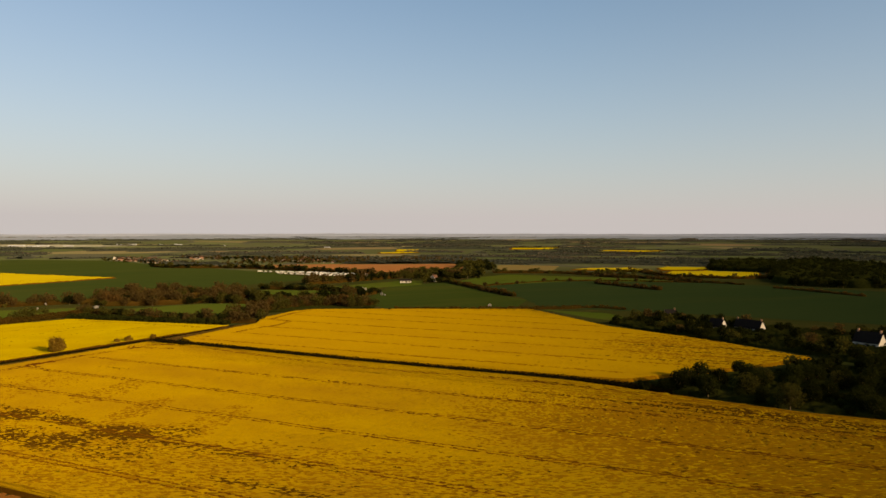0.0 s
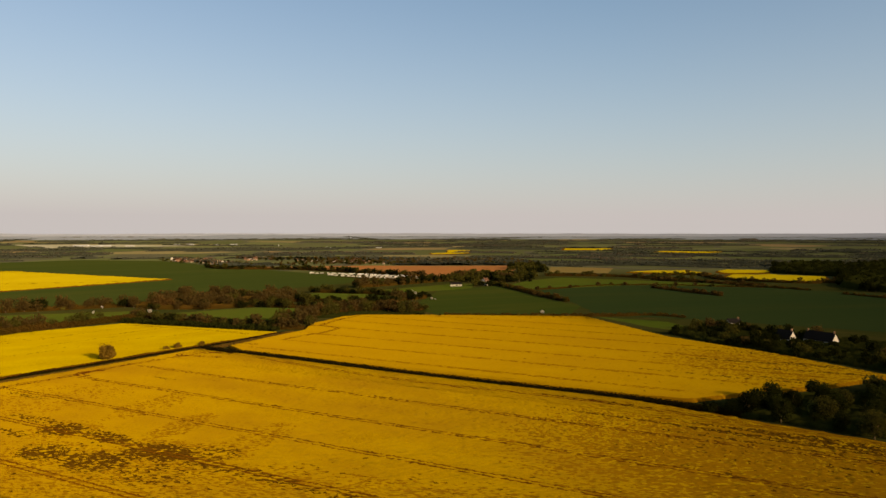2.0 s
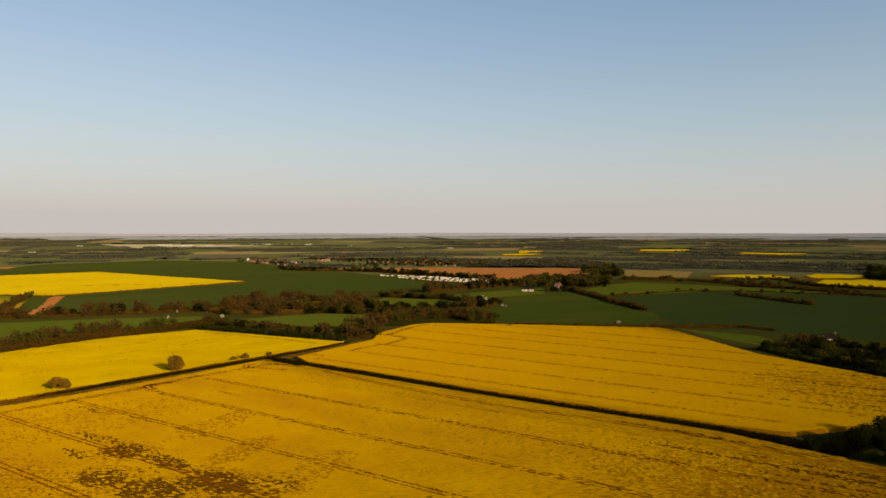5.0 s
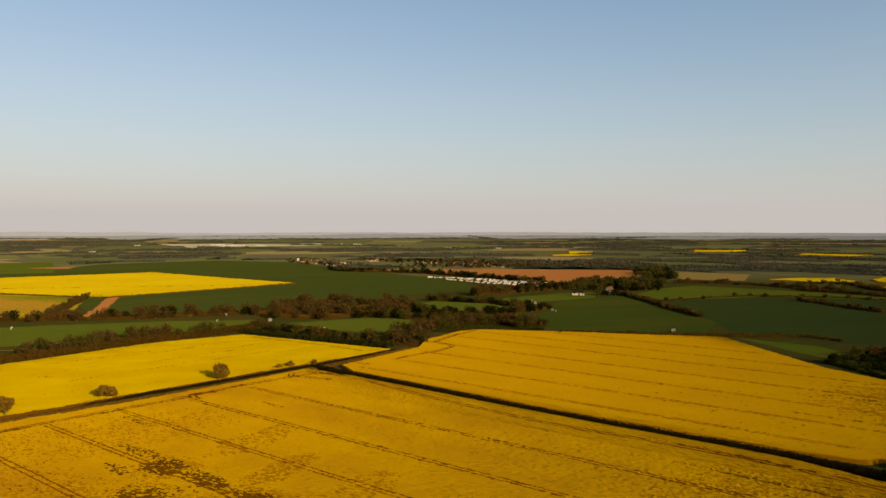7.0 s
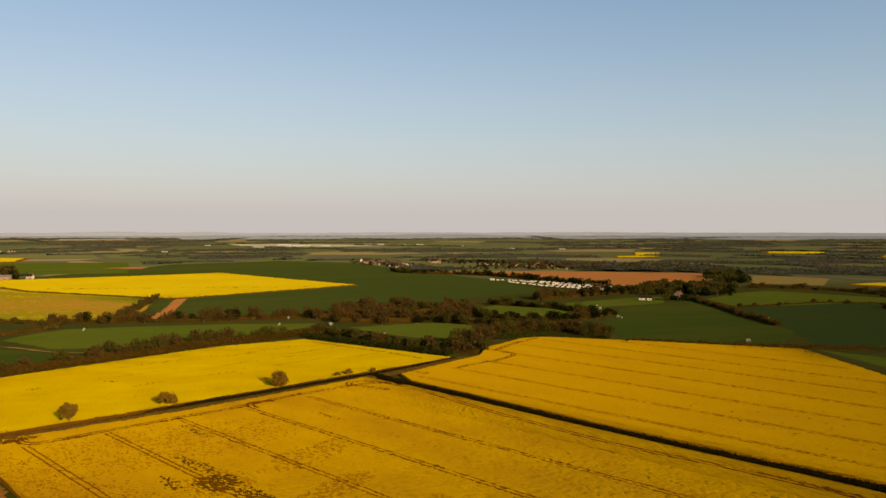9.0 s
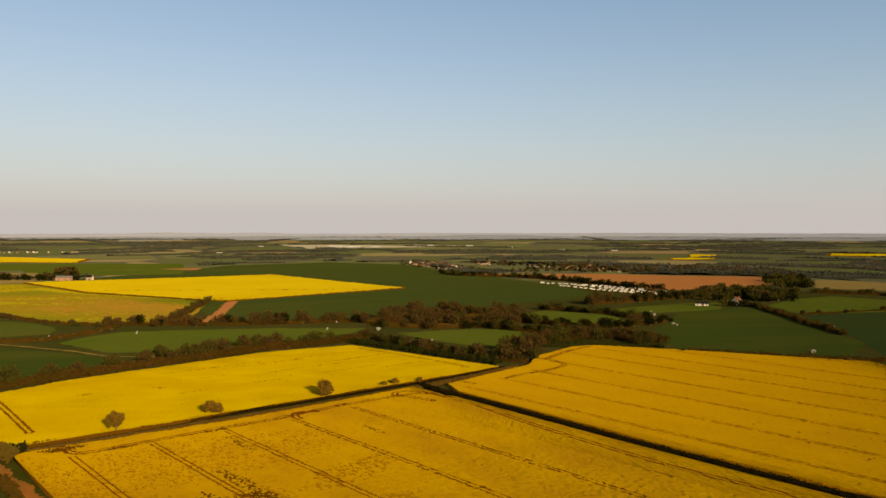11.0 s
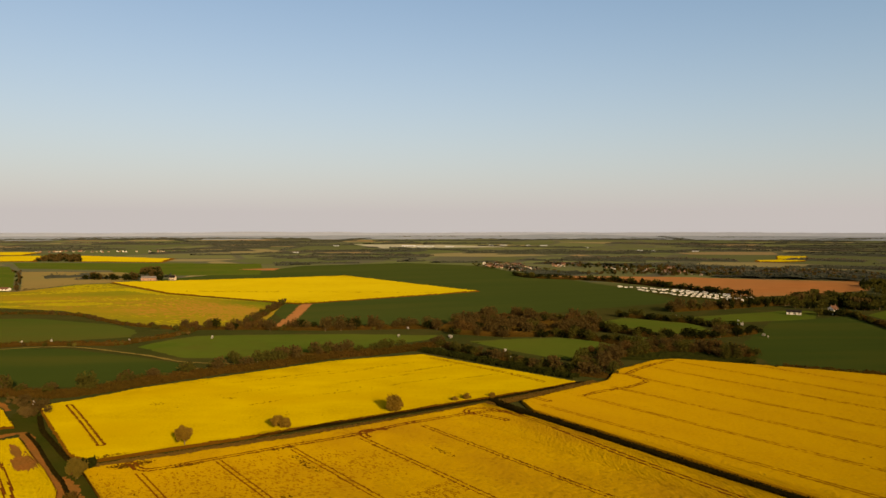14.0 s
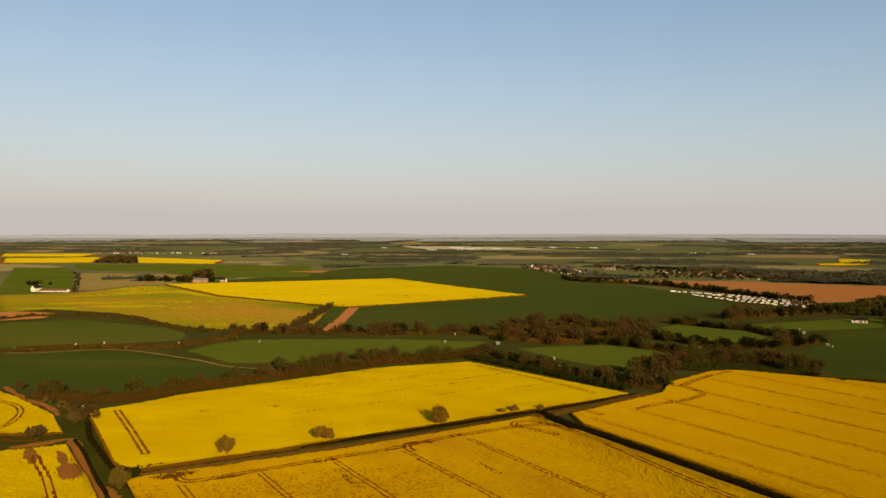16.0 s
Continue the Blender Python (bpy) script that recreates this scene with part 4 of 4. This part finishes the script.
# Thickets under the woods and belts
for label, poly, mat, height in (
        ("dense dark thicket at the field edge", [(62, 231), (91, 211), (119, 192), (200, 144), (230, 200), (165, 266), (111, 253), (82, 245)], LEAF_DARK, 0.9),
        ("dense dark thicket round the houses", [(92, 402), (106, 368), (125, 339), (147, 305), (162, 274), (230, 260), (260, 330), (208, 352), (174, 380), (128, 440)], LEAF_DARK, 1.2),
        ("dark thicket under a brown wood", [(-258, 512), (-234, 498), (-200, 503), (-158, 532), (-166, 600), (-218, 620), (-262, 590)], LEAF_HEDGE, 2.2),
        ("low dark thicket behind a rape crop", [(-131, 450), (-112, 474), (-98, 498), (-63, 484), (-46, 474), (-46, 500), (-63, 514), (-108, 522), (-137, 480)], LEAF_DARK, 0.5),
        ("solid dark undergrowth of a large wood", [(339, 745), (505, 1112), (640, 1250), (660, 1109), (600, 955), (425, 665), (385, 660), (345, 692)], LEAF_DARK, 5.5),
        ("solid dark undergrowth of a wood behind rape", [(366, 990), (455, 1220), (570, 1240), (420, 925)], LEAF_DARK, 5.0)):
    ob = crop_field("thicket", label, poly, 20, [mat, mat, mat], height, (5, 4) if height > 4 else (1.1, 1.1), uneven=0.55 if height < 4 else 1.0, seed=60, wobble=1.5)
    tagged(ob, label, "thicket", kind="structure")
# Woods and groups of trees
CLEARINGS = [(143, 374, 6.5), (148, 365, 7), (157, 369, 9), (163, 360, 6), (187, 316, 8), (191, 309, 4), (136, 432, 5), (157, 362, 7), (164, 350, 7), (171, 345, 6), (178, 340, 5), (197, 303, 6)]
for poly, n, kinds, low, high in (
        ([(-262, 508), (-236, 493), (-197, 498), (-150, 526), (-155, 566), (-166, 600), (-218, 620), (-262, 590)], 190, BROWN * 5 + RUST + OLIVE + DARK, 0.42, 1.0),
        ([(-128, 446), (-112, 474), (-98, 500), (-63, 484), (-46, 474), (-46, 500), (-63, 514), (-108, 522), (-135, 470)], 46, BROWN * 2 + RUST + DARK + OLIVE * 2 + SCRUB, 0.45, 0.8),
        ([(68, 229), (91, 209), (119, 190), (200, 142), (230, 200), (165, 268), (111, 256), (82, 248)], 430, DARK * 12 + OLIVE, 0.5, 0.85),
        ([(93, 398), (107, 366), (126, 337), (148, 303), (163, 272), (230, 260), (260, 330), (208, 352), (174, 375), (128, 440)], 270, DARK * 8 + OLIVE * 2 + BROWN, 0.36, 0.70),
        ([(-60, 790), (40, 790), (50, 900), (-30, 940)], 110, DARK + OLIVE * 2, 0.7, 1.2),
        ([(40, 960), (75, 1000), (75, 1150), (30, 1180), (20, 1040)], 60, OLIVE + DARK, 0.8, 1.2),
        ([(-140, 405), (-100, 408), (-104, 440), (-130, 440)], 18, BROWN * 2 + OLIVE, 0.5, 0.85),
        ([(-335, 247), (-300, 243), (-272, 228), (-276, 220), (-292, 233), (-330, 240)], 22, SCRUB * 3 + BROWN, 0.45, 0.75),
        ([(334, 738), (505, 1112), (640, 1267), (660, 1109), (600, 955), (410, 655), (381, 652), (339, 690)], 420, DARK, 0.8, 1.25),
        ([(361, 985), (455, 1230), (575, 1250), (418, 918)], 150, DARK, 0.7, 1.1),
        ([(-660, 1400), (-560, 1420), (-400, 1200), (-440, 1150), (-600, 1270)], 70, OLIVE + DARK + BROWN, 0.3, 0.55),
        ([(-540, 1450), (-230, 1420), (-120, 1200), (-240, 1220), (-420, 1340)], 170, DARK * 2 + OLIVE + BROWN, 0.45, 0.75),
        ([(-400, 1140), (-300, 1172), (-211, 1186), (34, 1206), (70, 1240), (40, 1420), (-160, 1420), (-330, 1290)], 250, DARK + BROWN * 3 + OLIVE, 0.4, 0.7),
        ([(-935, 712), (-865, 742), (-862, 752), (-940, 722)], 24, DARK * 2 + BROWN, 0.8, 1.1),
        ([(-1447, 969), (-1647, 1131), (-1593, 1170), (-1377, 1019)], 150, DARK + BROWN, 0.6, 0.9),
        ([(-1000, 590), (-960, 600), (-965, 612), (-1010, 604)], 7, DARK + BROWN, 0.5, 0.8),
        ([(-25, 730), (10, 735), (15, 750), (-22, 742)], 12, DARK + OLIVE, 0.5, 0.8),
        ([(-930, 800), (-850, 770), (-800, 730), (-1000, 900)], 50, DARK + BROWN, 0.8, 1.2)):
    stand(kinds, [q for q in inside(poly, n, rng) if all(math.hypot(q[0] - x, q[1] - y) > r for x, y, r in CLEARINGS)], rng, low, high)
stand(DARK + BROWN * 2, along([(-838, 560), (-920, 612), (-1030, 680), (-1190, 774)], 17, rng, 2), rng, 0.3, 0.55)
stand(BROWN + OLIVE, [(-288, 369), (-284, 373), (-276, 377), (-279, 383), (-270, 387), (-265, 391), (-262, 398), (-297, 352)], rng, 0.5, 0.85)
stand(BROWN, [(-281, 231), (-285, 228), (-284, 236), (-277, 233), (-279, 226), (-290, 232)], rng, 0.3, 0.48)
stand(BROWN + OLIVE, [(-337, 253), (-325, 252), (-315, 258), (-313, 273), (-305, 268), (-300, 284), (-358, 247), (-346, 250)], rng, 0.3, 0.5)
stand(DARK, [(-128, 906), (-121, 902), (-98, 890), (-92, 886), (-88, 884)], rng, 0.8, 1.1)
stand(WHITE, [(-456, 332), (-449, 347), (-407, 372), (-248, 404), (-250, 407), (-231, 482), (-234, 485), (-170, 433), (-167, 431), (-172, 436), (-277, 503), (-72, 643), (-69, 641), (-47, 582), (-296, 239), (-368, 405), (-263, 468), (-178, 450), (-74, 664), (36, 646), (53, 605), (31, 492), (33, 494), (-50, 588), (-122, 669), (-418, 441)], rng, 0.35, 0.62, 1.0)


def within(at, poly):
    p = np.asarray(poly, float)
    hit = np.zeros(len(at), bool)
    for (ax, ay), (bx, by) in zip(p, np.roll(p, -1, 0)):
        if ay != by:
            hit ^= ((ay > at[:, 1]) != (by > at[:, 1])) & (at[:, 0] < (bx - ax) * (at[:, 1] - ay) / (by - ay) + ax)
    return hit


OPEN = [[(160, 940), (200, 1050), (320, 1085), (400, 1085), (420, 910), (330, 800)], [(380, 1730), (430, 1940), (580, 1860), (500, 1740)], [(165, 1940), (200, 2150), (350, 2140), (310, 1950)], [(-900, 960), (-930, 1143), (-800, 1370), (-600, 1340), (-400, 1120), (-200, 960), (-100, 800), (-860, 690)], [(-399, 1106), (-211, 1180), (34, 1200), (29, 1044), (-84, 890)], [(-1500, 929), (-1017, 1200), (-760, 918), (-964, 760)],
        [(-2100, 1079), (-1843, 1260), (-1300, 1230), (-1200, 1080), (-1420, 990), (-1600, 840), (-1800, 940)], [(-640, 1420), (-430, 1180), (-150, 1180), (-280, 1420)], [(-1560, 2230), (-1230, 2330), (-940, 2260), (-1250, 1960)]]


def far_woods():
    """Countless far hedgerow trees and woods: long low belts of leaf sprays over a solid core, mostly lying across the land."""
    r = np.random.default_rng(5)
    pts, tint, core_v, core_f = [], [], [], []
    for k in range(330):
        d = 1180 + 2500 * r.random() ** 1.6
        a = radians(r.uniform(50, 165))
        c = np.array([math.cos(a) * d, math.sin(a) * d])
        run = a + radians(90 + r.normal(0, 16) if k % 5 else r.uniform(0, 180))
        half = r.uniform(40, 170) * (0.6 + d / 3000)
        deep = r.uniform(4, 9) if k % 3 else r.uniform(14, 36)
        tall = r.uniform(3.5, 7.0)
        along_it, across = np.array([math.cos(run), math.sin(run)]), np.array([-math.sin(run), math.cos(run)])
        m = max(5, int(half / 5))
        tt = np.linspace(-half, half, m)
        bow = r.normal(0, 0.06) * half * (1 - (tt / half) ** 2)
        ridge = tall * (0.62 + 0.16 * np.sin(tt * 0.11 + k) + r.normal(0, 0.10, m)) * np.clip(1.6 * (1 - (tt / half) ** 6), 0.25, 1)
        rows = []
        for off, up in ((-1.0, 0), (-0.8, 0.85), (0.8, 0.9), (1.0, 0)):
            q = c + tt[:, None] * along_it + (bow + off * deep + r.normal(0, 0.7, m))[:, None] * across
            rows.append(np.c_[q, land(q[:, 0], q[:, 1]) + up * ridge])
        core_f.append(grid_faces(4, m) + sum(len(v) for v in core_v))
        core_v.append(np.concatenate(rows))
        n = int(half * 2 * (0.9 if deep < 10 else 2.0))
        t = r.uniform(-half, half, n)
        q = c + t[:, None] * along_it + (np.interp(t, tt, bow) + r.uniform(-1.1, 1.1, n) * deep)[:, None] * across
        z = land(q[:, 0], q[:, 1]) + np.interp(t, tt, ridge) * r.uniform(0.35, 1.35, n)
        pts.append(np.c_[q, z])
        tint.append(np.full(n, r.choice(3, p=[0.4, 0.25, 0.35])))
    pts, tint = np.concatenate(pts), np.concatenate(tint)
    core_v, core_f = np.concatenate(core_v), np.concatenate(core_f)
    middle = core_v[core_f].mean(1)
    keep, stay = np.ones(len(pts), bool), np.ones(len(core_f), bool)
    for at, ok in ((pts, keep), (middle, stay)):
        ok &= ~((at[:, 0] < -1000) & (at[:, 1] < 1350) & (np.hypot(at[:, 0], at[:, 1]) < 2250))
        for poly in OPEN:
            ok &= ~within(at, poly)
    pts, tint, core_f = pts[keep], tint[keep], core_f[stay]
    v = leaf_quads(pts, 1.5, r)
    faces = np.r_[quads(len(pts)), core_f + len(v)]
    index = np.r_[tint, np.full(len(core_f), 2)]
    ob = new("far_woods", mesh_of("far_woods", np.r_[v, core_v], faces, [HAZED_OLIVE, HAZED_BROWN, HAZED_DARK], index))
    tagged(ob, "far dark hedgerow trees and small woods", "woods", kind="stuff")


far_woods()
plant()


# ---- buildings ----
def part(name, verts, faces, mat, parent, label=""):
    me = bpy.data.meshes.new(name)
    me.from_pydata([tuple(v) for v in verts], [], faces)
    me.materials.append(mat)
    ob = new(name, me)
    ob.parent = parent
    return tagged(ob, label)


def box(x0, x1, y0, y1, z0, z1):
    v = [(x, y, z) for z in (z0, z1) for x, y in ((x0, y0), (x1, y0), (x1, y1), (x0, y1))]
    return v, [(3, 2, 1, 0), (4, 5, 6, 7), (0, 1, 5, 4), (1, 2, 6, 5), (2, 3, 7, 6), (3, 0, 4, 7)]


def house(label, long, deep, eaves, ridge, wall, roof, name="house", category="house", windows=3, chimneys=1, storeys=2, detail=False):
    """Walls with gables, an overhanging pitched roof with thickness, chimneys, windows with sills, and a door."""
    foot = new(name)
    a, b = long / 2, deep / 2
    v = [(-a, -b, -0.3), (a, -b, -0.3), (a, b, -0.3), (-a, b, -0.3), (-a, -b, eaves), (a, -b, eaves), (a, b, eaves), (-a, b, eaves), (-a, 0, ridge), (a, 0, ridge)]
    part("wall", v, [(0, 1, 5, 4), (2, 3, 7, 6), (1, 2, 6, 9, 5), (3, 0, 4, 8, 7)], wall, foot)
    o, d, k = 0.3, 0.25, (ridge - eaves) / b
    rv = []
    for x in (-a - o, a + o):
        rv += [(x, -b - o, eaves - o * k), (x, 0, ridge), (x, b + o, eaves - o * k), (x, b + o, eaves - o * k + d), (x, 0, ridge + d), (x, -b - o, eaves - o * k + d)]
    part("roof", rv, [(0, 6, 7, 1), (1, 7, 8, 2), (3, 9, 10, 4), (4, 10, 11, 5), (5, 11, 6, 0), (2, 8, 9, 3), (0, 1, 4, 5), (1, 2, 3, 4), (6, 11, 10, 7), (7, 10, 9, 8)], roof, foot)
    for c in range(chimneys):
        x = (-a + 0.7) if c else (a - 0.7)
        part("chimney", *box(x - 0.35, x + 0.35, -0.4, 0.4, ridge - 0.7, ridge + 1.1), WALL_BRICK, foot)
    for side in (-1, 1):
        for level in range(storeys):
            for w in range(windows):
                x = -a + long * (w + 0.5) / windows
                z = 0.9 + level * 2.5
                if z + 1.2 > eaves + 0.1:
                    continue
                pane = part("window", *box(x - 0.55, x + 0.55, min(side * b, side * (b + 0.05)), max(side * b, side * (b + 0.05)), z, z + 1.2), GLASS, foot)
                if detail:
                    part("sill", *box(x - 0.65, x + 0.65, min(side * b, side * (b + 0.14)), max(side * b, side * (b + 0.14)), z - 0.12, z - 0.01), WALL_WHITE, pane, "white window sill")
                    part("mullion", *box(x - 0.04, x + 0.04, min(side * (b + 0.05), side * (b + 0.08)), max(side * (b + 0.05), side * (b + 0.08)), z, z + 1.2), WALL_WHITE, pane)
    part("door", *box(-0.45 + a * 0.2, 0.45 + a * 0.2, -b - 0.06, -b, 0, 2.05), LEAF_DARK, foot)
    return tagged(foot, label, category)


def place(ob, x, y, turn, scale=1.0):
    ob.matrix_basis = spot(x, y, turn, scale)
    return ob


VAN = material("white_caravan_paint", (0.80, 0.71, 0.56), (0.70, 0.62, 0.48), None, 0.5, rough=0.6, bump=0, shine=0.1)


def caravan():
    """A static caravan: rounded long body, shallow roof, window bays, skirt and wheels hidden below it."""
    foot = new("static_caravan")
    bm = bmesh.new()
    bmesh.ops.create_cube(bm, size=1, matrix=Matrix.Translation((0, 0, 1.55)) @ Matrix.Diagonal((9.6, 3.4, 2.3, 1)))
    bmesh.ops.bevel(bm, geom=bm.edges[:], offset=0.18, segments=2, affect="EDGES")
    me = bpy.data.meshes.new("body")
    bm.to_mesh(me)
    bm.free()
    me.materials.append(VAN)
    new("body", me).parent = foot
    v = []
    for x in (-4.9, 4.9):
        v += [(x, -1.8, 2.62), (x, 0, 3.05), (x, 1.8, 2.62), (x, 0, 2.9)]
    part("roof", v, [(0, 4, 5, 1), (1, 5, 6, 2), (3, 7, 4, 0), (2, 6, 7, 3), (0, 1, 2, 3), (7, 6, 5, 4)], VAN, foot)
    part("skirt", *box(-4.5, 4.5, -1.5, 1.5, 0, 0.5), ROOF_SLATE, foot)
    for side in (-1, 1):
        for x in (-3.4, -1.2, 1.4, 3.4):
            part("window", *box(x - 0.6, x + 0.6, min(side * 1.7, side * 1.73), max(side * 1.7, side * 1.73), 1.5, 2.3), GLASS, foot)
    return tagged(foot, "white static caravan in a caravan park", "caravan", "caravans in the park")


rng = np.random.default_rng(8)
van = caravan()
vans = [(k, r) for k in range(27) for r in range(4) if r == 0 or (r == 3 and k > 3) or (r == 1 and k > 7) or (r == 2 and k > 12)]
for n, (k, r) in enumerate(vans):
    t = k / 26
    x = -238 + 162 * t + 1 * r
    y = 950 - 22 * t - 52 * t * t - (r / 3) * (14 + 42 * min(1, t * 2))
    m = spot(x + rng.normal(0, 1.2), y + rng.normal(0, 1.5), 27 + rng.normal(0, 6), 0.62)
    if n:
        copy_thing(van, m)
    else:
        van.matrix_basis = m

# Houses among dark garden trees
place(house("white rendered house with a dark slate roof among trees", 9, 6, 2.6, 6.8, WALL_WHITE, ROOF_SLATE, detail=True), 142.6, 374.8, -58, 0.87)
place(house("long white rendered house with a slate roof and chimneys", 17, 6, 2.6, 6.8, WALL_WHITE, ROOF_SLATE, windows=5, chimneys=2, detail=True), 157, 369.5, -58, 0.87)
place(house("white rendered house behind dark trees", 11, 6.5, 2.8, 7.0, WALL_WHITE, ROOF_SLATE, chimneys=2, detail=True), 187, 316, -58)
place(house("small white cottage at the field edge", 7, 5, 2.6, 4.6, WALL_WHITE, ROOF_SLATE, storeys=1, detail=True), 136, 432, 10)
place(house("long low white bungalow in a meadow", 11, 6, 2.5, 4.0, WALL_WHITE, ROOF_SLATE, storeys=1, windows=3, chimneys=0, detail=True), -38, 733, 5)
place(house("white house with a red tiled roof beside trees", 9, 6.5, 4.8, 8.2, WALL_WHITE, ROOF_TILE, chimneys=2, detail=True), -9, 755, 60, 0.85)
# Farms
place(house("long low white farm building with a brown tiled roof", 32, 8, 2.2, 3.9, WALL_WHITE, ROOF_TILE, "barn", "barn", 8, 0, 1, detail=True), -868, 553, 31)
place(house("small white farmhouse beside a long barn", 10, 7, 4.6, 7.5, WALL_WHITE, ROOF_SLATE, detail=True), -893, 545, 100)
place(house("large grey-roofed barn behind a dark copse", 22, 12, 3.6, 6, WALL_BRICK, ROOF_GREY, "barn", "barn", 3, 0, 1, detail=True), -846, 752, 35)
place(house("pale stone farmhouse beside a barn", 8, 6, 4, 6.5, WALL_STONE, ROOF_SLATE, detail=True), -822, 770, 20)

VILLAGE = [house("brick village house with a clay tile roof", 10, 7, 5, 8.4, WALL_BRICK, ROOF_TILE), house("pale stone village house with a tiled roof", 9, 7, 5, 8, WALL_STONE, ROOF_TILE, chimneys=2),
           house("white village house with a slate roof", 11, 7, 5, 8, WALL_WHITE, ROOF_SLATE)]
sites = []
for poly, n in (([(-640, 1400), (-560, 1395), (-430, 1200), (-445, 1165), (-500, 1210), (-580, 1290)], 78), ([(-520, 1410), (-440, 1440), (-400, 1380), (-460, 1340)], 14),
                ([(-400, 1380), (-300, 1330), (-220, 1290), (-150, 1190), (-230, 1240), (-330, 1290)], 40), ([(-290, 1400), (-240, 1410), (-245, 1380), (-290, 1380)], 5),
                ([(-1930, 1250), (-1600, 1480), (-1570, 1450), (-1900, 1220)], 36)):
    sites += [tuple(p) for p in inside(poly, n, rng)]
started = set()
for x, y in sites:
    k = int(rng.choice(3, p=[0.36, 0.46, 0.18]))
    m = spot(x, y, rng.choice([20, 110, 65]) + rng.normal(0, 10), rng.uniform(0.5, 0.8))
    if k in started:
        copy_thing(VILLAGE[k], m)
    else:
        started.add(k)
        VILLAGE[k].matrix_basis = m
for h in bpy.data.objects:
    if h.name.startswith("house") and "village" in h.get("label", ""):
        h["group"] = "village houses"

shed = house("pale distant industrial shed", 60, 26, 4.5, 6, SHEET, SHEET, "shed", "shed", 4, 0, 1)
shed["group"] = "distant sheds"
for n, (x, y, turn, k) in enumerate([(-1252, 2124, 10, 1.0), (-1185, 2140, 10, 1.1), (-1055, 2352, 15, 0.7), (-1013, 2361, 15, 0.8), (-928, 2380, 12, 0.6), (-876, 2390, 12, 0.8), (-495, 2154, 8, 0.55), (-461, 2154, 8, 0.5),
                                     (-1495, 2050, 20, 0.6), (-1197, 2112, 20, 1.0), (-1115, 2153, 15, 0.9), (-487, 2103, 10, 0.8), (-346, 2164, 5, 0.6), (-1297, 1604, 30, 0.5), (-700, 2300, 10, 0.6), (120, 2300, 0, 0.5)]):
    if n:
        copy_thing(shed, spot(x, y, turn, 0.7 * k))
    else:
        shed.matrix_basis = spot(x, y, turn, 0.7 * k)
